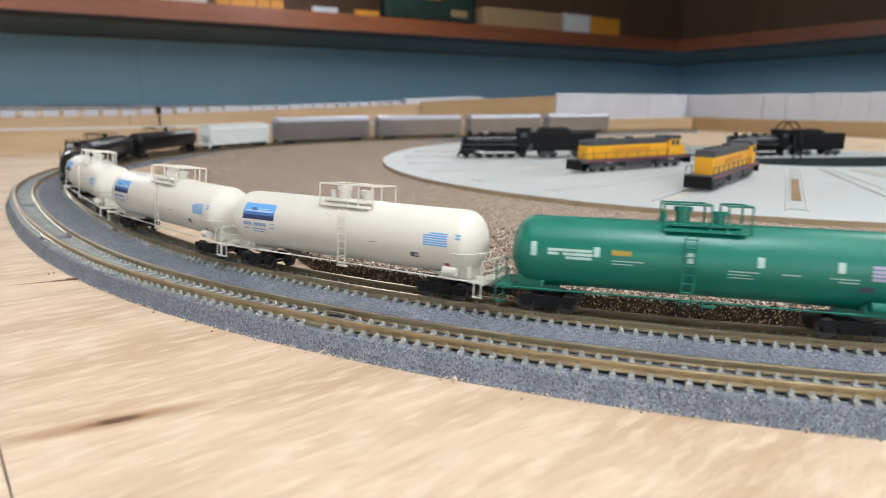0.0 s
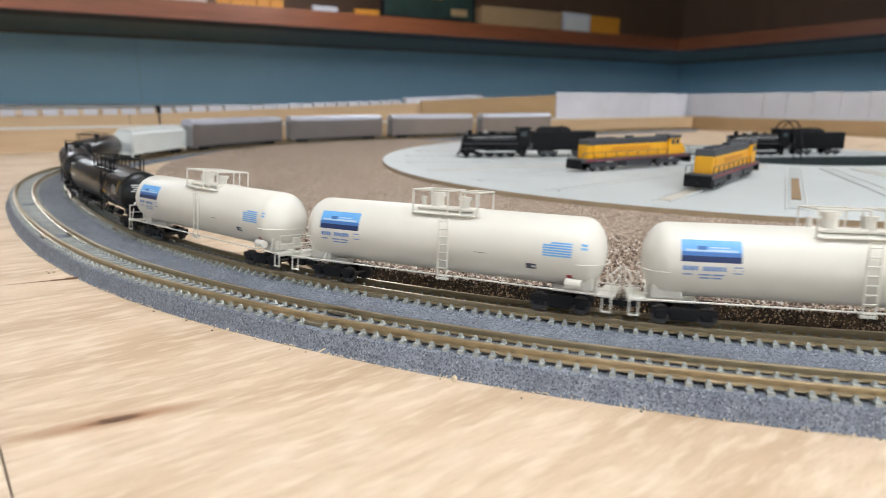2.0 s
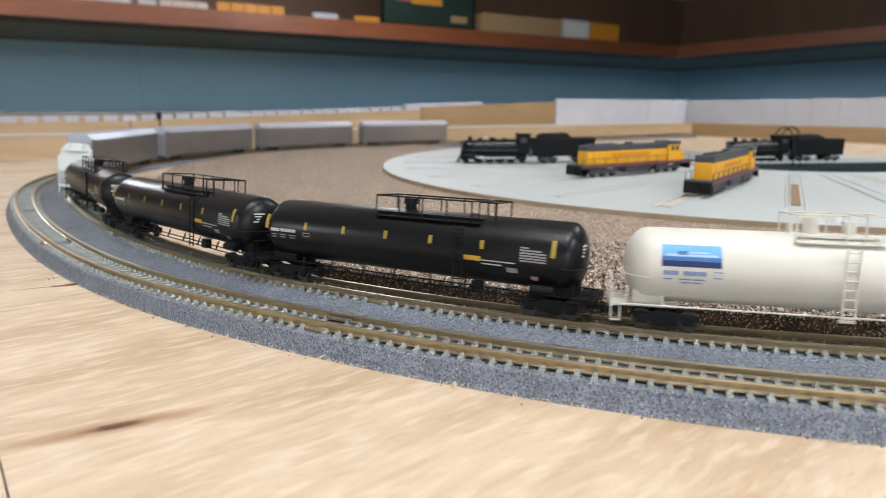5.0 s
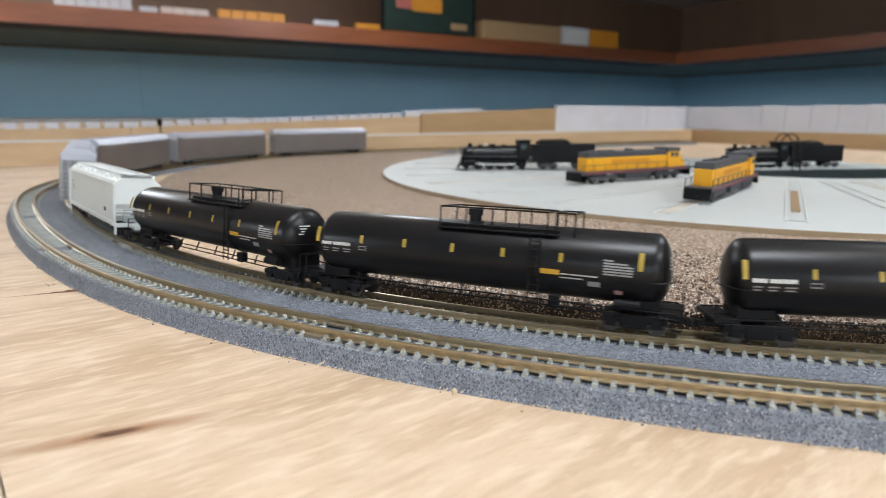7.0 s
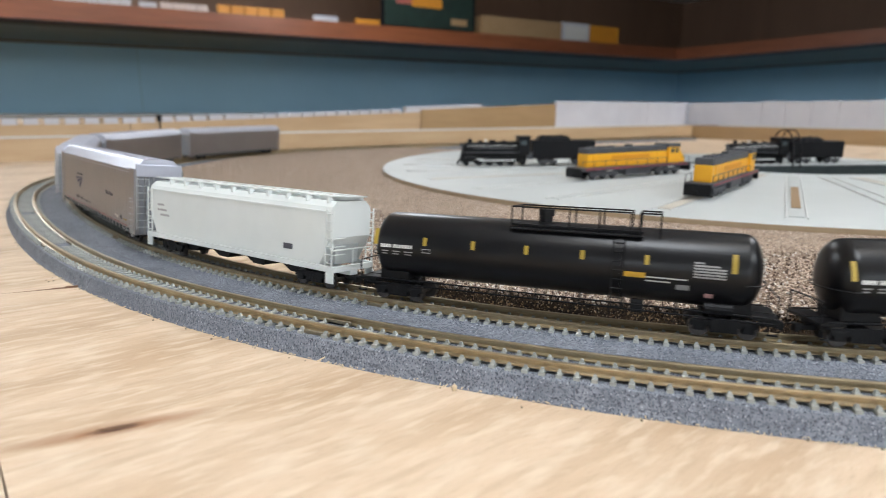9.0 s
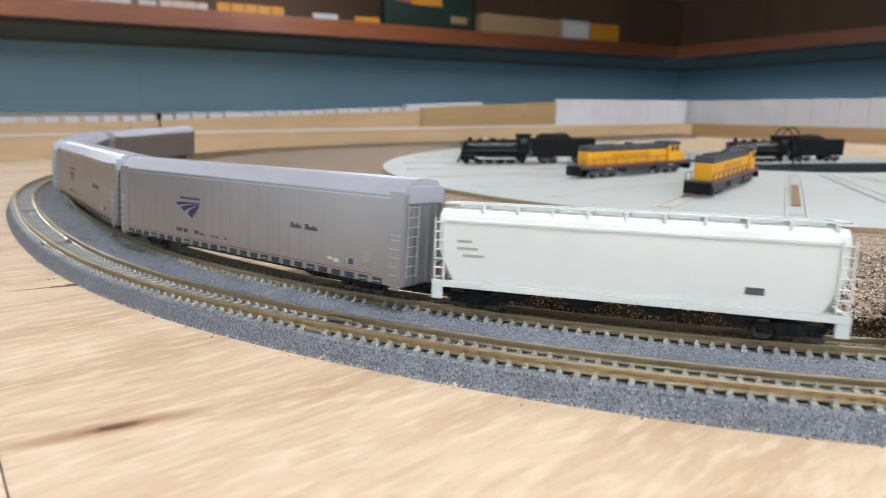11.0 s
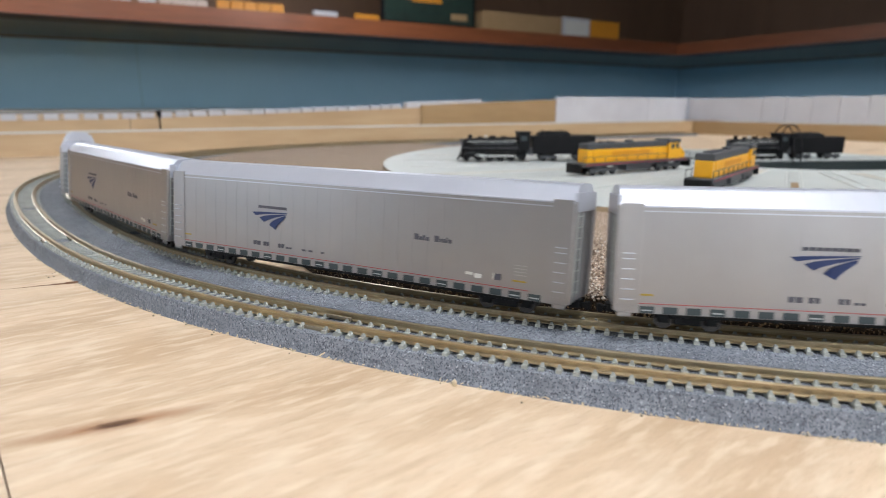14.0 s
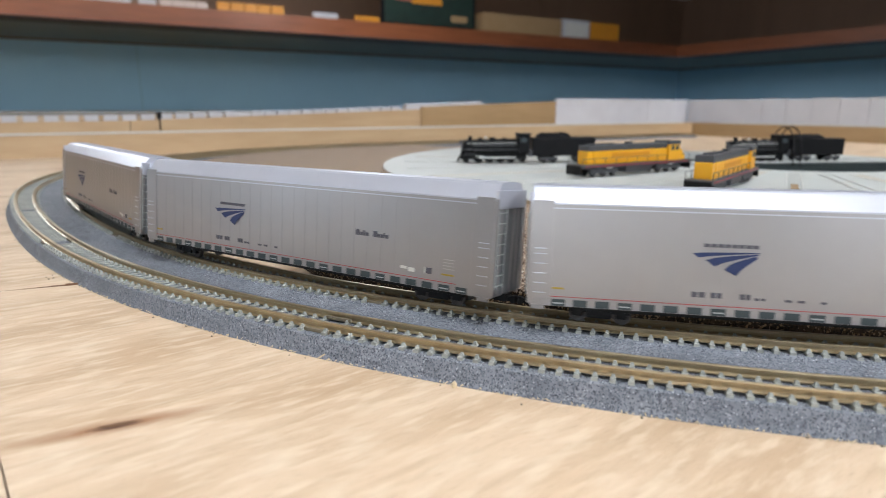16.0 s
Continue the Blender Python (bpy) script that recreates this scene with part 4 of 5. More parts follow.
def black_tank():
    car = thing("tank_car", "glossy black tank car with yellow marks and a long top walkway", "tank car", "train cars")
    part("tank", lath(tank_profile(57.5, 5.0), TZ, 40), M_TANKB, car, "", True)
    bm = lath([(19.2, TR + 0.02), (19.2, TR + 0.22), (20.8, TR + 0.22), (20.8, TR + 0.02)], TZ, 40)
    part("tank_band", bm, M_TANKB, car)
    for x in (-50, 50):
        part("saddle", mbox(x - 5, x + 5, -5.5, 5.5, 6.6, 10.5, 0.3), M_BLACK, car)
    for sg in (-1, 1):
        bm = bmesh.new()
        mbox(sg * 42, sg * 61.2, -1.6, 1.6, 5.0, 7.0, 0.2, bm)
        mbox(sg * 55.0, sg * 61.4, -8.6, 8.6, 6.0, 6.8, 0.15, bm)
        for y in (-8.4, 8.4):
            for sx in (58.6, 61.0):
                mrod((sg * sx, y, 2.8), (sg * sx, y, 6.8), 0.22, bm, 5)
            mbox(sg * 58.4, sg * 61.2, y - 0.4, y + 0.4, 2.6, 3.0, 0.05, bm)
        part("end_sill", bm, M_BLACK, car)
    bm = bmesh.new()
    for y in (-8.6, 8.6):
        for z in (5.6, 7.0):
            mrod((-60, y, z), (60, y, z), 0.22, bm, 5)
        for x in (-40, -28, -15, -3, 10, 22, 36):
            mrod((x, y, 5.4), (x, y * 0.85, 8.6), 0.3, bm, 5)
    for sg in (-1, 1):
        mrod((sg * 60.8, -8, 12), (sg * 60.8, 8, 12), 0.22, bm, 5)
        for y in (-8, 8):
            mrod((sg * 60.8, y, 6), (sg * 60.8, y, 12), 0.22, bm, 5)
    part("grab_rail", bm, M_BLACK, car)
    bm = mbox(-11.5, 26, -5.4, 5.4, TZ + 8.4, TZ + 9.0, 0.1)
    mbox(-11.5, 26, -7.6, -5.2, TZ + 7.5, TZ + 7.9, 0.1, bm)
    part("walkway", bm, M_BLACK, car)
    head_rail(car, 57.5, 5.0, TZ - 2.4, M_BLACK)
    bm = mrod((-2.4, 0, TZ + 9), (-2.4, 0, TZ + 12.0), 1.9, None, 16)
    mrod((-2.4, 0, TZ + 11.4), (-2.4, 0, TZ + 13.2), 2.4, bm, 16)
    part("dome_valve", bm, M_BLACK, car)
    rail_frame(car, -11.5, 22.5, -6.6, 6.6, TZ + 7.4, TZ + 13.8, M_BLACK, 5, 0.25)
    rail_frame(car, 25.0, 30.5, -6.6, 6.6, TZ + 7.4, TZ + 13.8, M_BLACK, 2, 0.25)
    ladder(car, 20.0, -9.9, 5.0, TZ + 7.2, 3.0, M_BLACK, 8)
    bm = mbox(24, 27.5, -8.0, -5.5, 4.8, 8.2, 0.3)
    part("valve_box", bm, M_BLACK, car)
    part("air_tank", mrod((43.0, -8.2, 8.0), (50.0, -8.2, 8.0), 1.4, None, 12), M_BLACK, car)
    for sg in (-1, 1):
        build_truck(car, sg * 48.0, M_BLACK)
    couplers(car, 62.5)
    for k, x in enumerate((-55.5, -38.6, -23.0, -6.6, 9.6, 27.0, 48.8)):
        e = x < -50 or x > 45
        bars(car, x, TZ + (0.4 if e else 0.9), [[(0, 1.4 if e else 1.2)]], M_GOLD, TR, TZ, "reflector", "yellow reflector mark", h=4.6 if e else 2.4)
    bars(car, -53.0, TZ - 0.3, [[(0.95 * k + (0.5 if k > 3 else 0), 0.78) for k in range(11)]], M_PALE, TR, TZ, h=1.0)
    bars(car, -53.0, TZ - 1.5, [[(0.4, 2.2), (4, 2.6), (8.0, 3.0)], [(0.4, 1.8), (4, 2.2), (8.2, 2.4)]], M_GREYP, TR, TZ, h=0.32, gap=0.8)
    bars(car, -39.0, TZ - 0.2, [[(0, 3.0)], [(0, 0.3), (2.7, 0.3)], [(0, 3.0)]], M_GREYP, TR, TZ, h=0.25, gap=0.5)
    bars(car, 21.8, TZ - 2.6, [[(0, 5.6)]], M_YEL, TR, TZ, "placard", "yellow placard", h=1.4)
    bars(car, 27.6, TZ - 2.4, [[(0, 10.6)], [(0, 6.4)]], M_PALE, TR, TZ, h=0.35, gap=1.0)
    bars(car, 39.6, TZ + 2.2, [[(0, 2.6)], [(0, 6.5)], [(0, 8.0)], [(0, 8.0)], [(0, 8.0)], [(0, 8.0)]], M_GREYP, TR, TZ, h=0.42, gap=0.72)
    bars(car, 35.5, TZ - 5.0, [[(0, 3.4)]], M_GREYP, TR, TZ, h=1.4)
    bars(car, 42.8, TZ - 6.6, [[(0, 2.2)]], M_PINK, TR, TZ, h=1.2)
    # print on the leading end
    bm = bmesh.new()
    for k, (y0, y1) in enumerate(((-5.6, -1.2), (-5.2, -2.0), (-4.6, -2.2), (-5.6, -3.2))):
        mbox(56.85, 57.05, y0, y1, TZ + 3.6 - k * 0.9, TZ + 4.0 - k * 0.9, 0, bm)
    part("lettering", bm, M_PALE, car)
    return car


M_GREYP = mat("grey_white_print", (0.3, 0.3, 0.3), None, 300, 0.5)


def extrude_x(sections, bm=None):
    """A body through closed (y, z) outlines at given x."""
    own = bm or bmesh.new()
    rings = [[own.verts.new((x * MM, y * MM, z * MM)) for y, z in pts] for x, pts in sections]
    n = len(rings[0])
    for p, q in zip(rings, rings[1:]):
        for k in range(n):
            own.faces.new((p[k], p[(k + 1) % n], q[(k + 1) % n], q[k]))
    own.faces.new(rings[0][::-1])
    own.faces.new(rings[-1])
    return own


def hopper_car():
    car = thing("hopper_car", "white covered hopper car with a hatched roof and sloped ends", "hopper car", "train cars")
    W = 9.3
    up = [(-W, 11.0), (-W, 25.6), (-W + 0.6, 27.2), (-6.6, 29.0), (6.6, 29.0), (W - 0.6, 27.2), (W, 25.6), (W, 11.0)]

    def cut(zlow):
        return [(-W, zlow), (-W, 25.6), (-W + 0.6, 27.2), (-6.6, 29.0), (6.6, 29.0), (W - 0.6, 27.2), (W, 25.6), (W, zlow)]
    part("body", extrude_x([(-58.2, cut(17.5)), (-53, cut(8.6)), (53, cut(8.6)), (58.2, cut(17.5))]), M_HOP, car)
    bm = bmesh.new()
    for y in (-W, W):
        mbox(-60, 60, y - 0.5, y + 0.5, 6.6, 8.5, 0.15, bm)
        mbox(-57, 57, y - 0.25, y + 0.35 if y > 0 else y + 0.25, 25.2, 26.0, 0.1, bm)
    for sg in (-1, 1):
        mbox(sg * 59, sg * 60.4, -W, W, 6.6, 8.4, 0.1, bm)
        mbox(sg * 44, sg * 60.5, -1.8, 1.8, 5.0, 7.2, 0.2, bm)
        for y in (-W, W):
            mbox(sg * 56.6, sg * 60.2, y - 0.3, y + 0.3, 3.0, 6.6, 0.1, bm)
    part("side_sill", bm, M_HOP, car)
    # sloped hopper bays
    for x in (-34, -11.5, 11.5, 34):
        bm = extrude_x([(x - 11, [(-6, 8.4), (-6, 9.2), (6, 9.2), (6, 8.4)]), (x - 3, [(-4, 3.0), (-4, 9.2), (4, 9.2), (4, 3.0)]), (x + 3, [(-4, 3.0), (-4, 9.2), (4, 9.2), (4, 3.0)]), (x + 11, [(-6, 8.4), (-6, 9.2), (6, 9.2), (6, 8.4)])])
        part("hopper_bay", bm, M_BLACK, car, "dark sloped hopper outlet")
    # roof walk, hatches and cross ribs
    # darker copy of the white paint, for the shaded gaps between hatches
    part("roof_panel", mbox(-56, 56, -6.5, 6.5, 28.9, 29.25, 0.1), M_HOPD, car, "roof with the shade between the hatches put into its grey")
    bm = mbox(-59, 59, -6.4, -4.4, 30.2, 30.6, 0.05)
    mbox(-59, 59, 4.4, 6.4, 30.2, 30.6, 0.05, bm)
    for sg in (-1, 1):
        mbox(sg * 56, sg * 59, -6.4, 6.4, 30.2, 30.6, 0.05, bm)
    part("roof_walk", bm, M_HOP, car)
    for k in range(10):
        x = -49.5 + k * 11
        part("roof_hatch", mbox(x - 4.2, x + 4.2, -3.4, 3.4, 28.9, 30.3, 0.3), M_HOP, car)
        bm = mbox(x + 5.0, x + 6.0, -8.2, 8.2, 28.2, 30.2, 0.1)
        part("roof_rib", bm, M_HOP, car)
    # end ladders and frames
    for sg in (-1, 1):
        bm = bmesh.new()
        for y in (-W, W):
            mrod((sg * 56.2, y * 1.03, 8.0), (sg * 56.2, y * 1.03, 26.5), 0.3, bm, 5)
            for k in range(7):
                mrod((sg * 56.2, y * 1.03, 9.5 + k * 2.6), (sg * 59.4, y * 1.03, 9.5 + k * 2.6), 0.22, bm, 5)
            mrod((sg * 59.4, y * 1.03, 8.0), (sg * 59.4, y * 1.03, 26.5), 0.3, bm, 5)
        for z in (12.0, 14.6, 17.2):
            mrod((sg * 59.2, -W, z), (sg * 59.2, -W + 6, z), 0.22, bm, 5)
        mrod((sg * 59.6, -W, 13.6), (sg * 59.6, W, 13.6), 0.25, bm, 5)
        mrod((sg * 59.6, 0, 7), (sg * 59.6, 0, 13.6), 0.25, bm, 5)
        part("end_ladder", bm, M_HOP, car)
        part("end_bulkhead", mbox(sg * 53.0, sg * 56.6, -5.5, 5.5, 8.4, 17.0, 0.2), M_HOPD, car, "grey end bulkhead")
    bm = mbox(33.5, 38.5, -W - 0.08, -W, 11.8, 13.6)
    part("data_plate", bm, M_INK, car, "dark data plate")
    bm = bmesh.new()
    for k, (a, b) in enumerate(((0, 5), (0, 7), (2, 9))):
        mbox(-52 + a, -52 + b, -W - 0.08, -W, 19.6 - k * 2.0, 20.4 - k * 2.0, 0, bm)
    part("lettering", bm, M_LETTER, car)
    bm = bmesh.new()
    for k in range(2):
        mbox(56.95, 57.1, 1.6, 5.6, 25.4 - k * 1.6, 26.2 - k * 1.6, 0, bm)
    part("lettering", bm, M_LETTER, car)
    for sg in (-1, 1):
        build_truck(car, sg * 46.0, M_BLACK)
    couplers(car, 62.0)
    return car


M_LETTER = mat("soft_grey_print", (0.38, 0.38, 0.38), None, 300, 0.5)


def autorack():
    car = thing("autorack_car", "tall silver-grey enclosed car carrier with white roof and blue mark", "freight car", "train cars")
    W, H, L = 9.8, 32.4, 85.5

    def cut(w, ztop, zl=5.0):
        return [(-w, zl), (-w, ztop), (w, ztop), (w, zl)]
    part("body", extrude_x([(-L, cut(W, H)), (-L + 6, cut(W, H)), (L - 6, cut(W, H)), (L, cut(W, H))]), M_SILV, car)
    roof = [(-W - 0.1, H - 0.4), (-W - 0.1, H), (-W + 3.3, H + 3.9), (-W + 4.1, H + 4.5), (-2, H + 4.9), (2, H + 4.9), (W - 4.1, H + 4.5), (W - 3.3, H + 3.9), (W + 0.1, H), (W + 0.1, H - 0.4)]
    part("roof", extrude_x([(-L - 0.2, roof), (L + 0.2, roof)]), M_ROOF, car, "silver-blue ridged roof with sloped sides")
    rib = [(y * 1.002, z + (0.07 if z > H + 0.1 else 0.0)) for y, z in roof]
    bm = bmesh.new()
    for k in range(27):
        x = -79 + k * 6.08
        extrude_x([(x - 0.25, rib), (x + 0.25, rib)], bm)
    part("roof_seams", bm, M_ROOF, car)
    # side posts, faint panel seams
    bm = bmesh.new()
    for k in range(28):
        x = -78.5 + k * 5.8
        for y in (-W, W):
            mbox(x - 0.18, x + 0.18, y - 0.045, y + 0.045, 7.4, H - 1.6, 0, bm)
    part("side_panel_seams", bm, M_SILV, car)
    bm = mbox(-L + 4, L - 4, -W - 0.16, -W, H - 1.5, H - 1.2)
    mbox(-L + 4, L - 4, W, W + 0.16, H - 1.5, H - 1.2, 0, bm)
    part("top_strip", bm, M_ROOF, car, "thin white strip under the roof")
    bm = mbox(-L + 6, L - 12, -W - 0.14, -W, 7.5, 7.68)
    part("red_stripe", bm, M_RED, car, "thin red stripe")
    # lower side: dark openings between short posts
    for k in range(25):
        x = -77 + k * 6.35
        for sg in (-1, 1):
            part("side_opening", mbox(x - 2.0, x + 2.0, sg * (W + 0.02), sg * (W + 0.15), 5.1, 6.9), M_DKG, car)
            if k % 4 == 3 or k in (0, 24):
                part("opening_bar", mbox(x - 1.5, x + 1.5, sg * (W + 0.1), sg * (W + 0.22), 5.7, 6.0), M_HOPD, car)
    # deck, sill
    bm = mbox(-70, 70, -7.4, 7.4, 3.6, 5.0, 0.2)
    mbox(-L - 1.5, L + 1.5, -2, 2, 3.2, 5.4, 0.2, bm)
    part("underframe", bm, M_BLACK, car)
    # ends: corner posts, doors, ladders
    for sg in (-1, 1):
        bm = bmesh.new()
        for y in (-W + 0.9, W - 0.9):
            mbox(sg * (L - 0.2), sg * (L + 0.9), y - 0.9, y + 0.9, 5.4, H + 0.2, 0.2, bm)
        for y in (-5.6, -2.2, 2.2, 5.6):
            mrod((sg * L, y, 5.4), (sg * L, y, H), 0.5, bm, 6)
        part("end_door", bm, M_SILV, car, "silver corner posts and door bars")
        # end panel coloured darker than the sides, as it lies in shade
        part("end_panel", mbox(sg * (L + 0.02), sg * (L + 0.25), -W + 1.8, W - 1.8, 5.4, H - 0.5), M_ENDP, car, "end door panel with its shade put into the grey")
        bm = bmesh.new()
        for z in (8.6, 11.2, 13.8, 16.4, 19.0, 20.4):
            mrod((sg * (L - 1.2), -W - 0.8, z), (sg * (L - 4.4), -W - 0.8, z), 0.16, bm, 5)
            for x in (L - 1.2, L - 4.4):
                mrod((sg * x, -W - 0.8, z), (sg * x, -W - 0.1, z), 0.14, bm, 4)
        part("hand_grip", bm, M_ROOF, car, "row of pale wire hand grips")
        for y in (-W, W):
            part("corner_panel", mbox(sg * (L - 6.2), sg * L, y - 0.25, y + 0.25, 6.9, H + 0.6, 0.1), M_SILV, car)
        part("roof_hood", mbox(sg * (L - 0.4), sg * (L + 0.95), -W + 0.6, W - 0.6, H - 2.6, H + 2.6, 0.3), M_ROOF, car, "silver-blue hood over the end door")
        bm = bmesh.new()
        for k in range(8):
            mrod((sg * (L + 1.2), -W + 0.8, 8.5 + k * 2.9), (sg * (L + 1.2), -W + 5.6, 8.5 + k * 2.9), 0.16, bm, 5)
        for y in (-W + 0.8, -W + 5.6):
            mrod((sg * (L + 1.2), y, 7.6), (sg * (L + 1.2), y, 29.6), 0.16, bm, 4)
        part("ladder", bm, M_HOPD, car)
        for y in (-W, W):
            part("side_step", mbox(sg * (L - 0.4), sg * (L - 4.4), y - 0.3, y + 0.3, 4.0, 5.2, 0.1), M_SILV, car)
    # the blue mark: three sweeping bands
    bm = bmesh.new()
    x0, z0 = -40.5, 18.2

    def band(a, b, zt0, zb0, zt1, zb1, xs):
        n = 6
        top, bot = [], []
        for k in range(n + 1):
            u = k / n
            xx = a + (b - a) * u
            zt = zt0 + (zt1 - zt0) * u ** 0.6
            zb = zb0 + (zb1 - zb0) * u ** 0.75
            top.append(bm.verts.new(((x0 + xx) * MM, -(W + 0.22) * MM, (z0 + zt) * MM)))
            bot.append(bm.verts.new(((x0 + xx + xs * (1 - u)) * MM, -(W + 0.22) * MM, (z0 + zb) * MM)))
        for k in range(n):
            bm.faces.new((top[k], top[k + 1], bot[k + 1], bot[k]))
    band(0.0, 17.6, 2.7, 1.6, 3.4, 3.2, 1.6)
    band(3.6, 17.2, 1.0, -0.5, 3.0, 2.7, 2.4)
    band(8.6, 16.8, -1.2, -2.7, 2.5, 1.7, 3.2)
    part("printed_mark", bm, M_NAVY, car, "dark blue mark of three sweeping bands")
    bm = bmesh.new()
    for k in range(8):
        mbox(x0 + 3.0 + k * 1.8, x0 + 4.5 + k * 1.8, -W - 0.22, -W, z0 + 4.3, z0 + 5.2, 0, bm)
    part("mark_bar", bm, M_INK, car)
    bm = bmesh.new()
    for a, b in ((-40.0, -38.5), (-38.1, -36.4), (-34.8, -33.6), (-33.2, -32.0), (-27.2, -26.0), (-25.6, -24.5), (-23.4, -22.2), (-21.8, -20.6), (-15.6, -13.8), (-12.4, -10.6), (-6.6, -5.2)):
        mbox(a, b, -W - 0.2, -W, 9.6, 11.0 if a < -25 else 10.2, 0, bm)
    part("lettering", bm, M_INK, car)
    # service lettering along the middle
    bm = bmesh.new()
    for a, w, h in ((32.6, 1.5, 1.8), (34.4, 1.1, 1.1), (35.8, 0.8, 1.6), (36.9, 1.2, 1.1), (40.2, 1.6, 1.8), (42.1, 0.8, 1.1), (43.2, 1.1, 1.1), (44.6, 0.4, 1.6), (45.3, 1.2, 1.1)):
        mbox(a, a + w, -W - 0.2, -W, 18.0, 18.0 + h, 0, bm)
    part("lettering", bm, M_INK, car)
    bm = bmesh.new()
    for a, b, c, d in ((52, 54.5, 9.8, 10.6), (55.2, 57.6, 9.2, 10.4), (61.5, 64.0, 9.4, 11.2)):
        mbox(a, b, -W - 0.2, -W, c, d, 0, bm)
    part("lettering", bm, (M_PALE,), car)
    part("data_plate", mbox(62, 64.2, -W - 0.24, -W, 9.4, 11.2), M_INK, car, "dark data plate")
    part("yellow_mark", mbox(68, 72.5, -W - 0.2, -W, 9.6, 10.1), M_GOLD, car)
    part("yellow_mark", mbox(-79, -75.5, -W - 0.2, -W, 9.6, 10.1), M_GOLD, car)
    bm = bmesh.new()
    for k in range(4):
        mbox(68.5, 72.5, -W - 0.18, -W, 11.4 + k * 0.9, 11.6 + k * 0.9, 0, bm)
    part("lettering", bm, M_LETTER, car)
    for sg in (-1, 1):
        build_truck(car, sg * 64.0, M_BLACK)
    couplers(car, 88.5)
    return car


WHITE1 = small_tank("cream-white tank car with blue printed panels and dome platform", M_TANKW, "white")
GREEN = small_tank("green tank car with pale lettering and dome platform", M_TANKG, "green")
BLACK1 = black_tank()
HOPPER = hopper_car()
RACK1 = autorack()


def shorten(car, k):
    """Fit a car's length to the train's spacing."""
    for o in car.children:
        if o.name.startswith("truck"):
            o.location.x *= k
        else:
            o.data.transform(Matrix.Diagonal((k, 1, 1, 1)))


for car_, k_ in ((WHITE1, 0.945), (GREEN, 0.945), (BLACK1, 0.940), (HOPPER, 0.872), (RACK1, 0.896)):
    shorten(car_, k_)
TRAIN = [(GREEN, 0.0942, 36.9), (WHITE1, -0.0205, 36.9), (copy_thing(WHITE1, pose(0, 0, 0)), -0.1332, 36.9), (copy_thing(WHITE1, pose(0, 0, 0)), -0.2518, 36.9),
         (BLACK1, -0.3716, 45.0), (copy_thing(BLACK1, pose(0, 0, 0)), -0.4989, 45.0), (copy_thing(BLACK1, pose(0, 0, 0)), -0.6265, 45.0),
         (HOPPER, -0.7560, 40.1)]
for s0_ in (-0.9052, -1.0788, -1.2530, -1.4280):
    TRAIN.append((RACK1 if s0_ == -0.9052 else copy_thing(RACK1, pose(0, 0, 0)), s0_, 57.3))
SPEED = 0.07555

# small uneven stretches of the run along the line
SLIP_S = (-0.5, -0.35, -0.2, -0.1, 0.0, 0.1, 0.2, 0.35)
SLIP_D = (0.0083, 0.0116, 0.0190, 0.0100, -0.0004, -0.0081, -0.0107, -0.0077)


def car_pose(s, half):
    s += float(np.interp(s, SLIP_S, SLIP_D))
    ax, ay, ah = at_inner(s - half * MM)
    bx, by, bh = at_inner(s + half * MM)
    h = math.atan2(by - ay, bx - ax)
    return Matrix.Translation(((ax + bx) / 2, (ay + by) / 2, IN_Z)) @ Matrix.Rotation(h, 4, "Z") @ Matrix.Rotation(-IN_CANT / 0.010, 4, "X"), h, ah, bh


def motions():
    for car, s0, half in TRAIN:
        rows, rear, front = [], [], []
        trucks = [c for c in car.children if c.name.startswith("truck")]
        for k in range(33):
            t = k * 0.5
            m, h, ah, bh = car_pose(s0 + SPEED * t, half)
            rows.append((t, m))
            rear.append((t, Matrix.Translation((-half * MM, 0, 0)) @ Matrix.Rotation(ah - h, 4, "Z")))
            front.append((t, Matrix.Translation((half * MM, 0, 0)) @ Matrix.Rotation(bh - h, 4, "Z")))
        walk(car, rows)
        for tr in trucks:
            walk(tr, rear if tr.location.x < 0 else front)


# ---- engines on the apron ----
def loco_wheels(t, xs, r, y=4.6, material=None):
    for x in xs:
        bm = bmesh.new()
        for sy in (-y, y):
            mrod((x, sy - 0.6, r), (x, sy + 0.6, r), r, bm, 20)
            mrod((x, sy - 0.9, r), (x, sy + 0.9, r), r * 0.35, bm, 10)
        mrod((x, -y, r), (x, y, r), 0.7, bm, 6)
        part("wheelset", bm, material or M_BLACK, t)


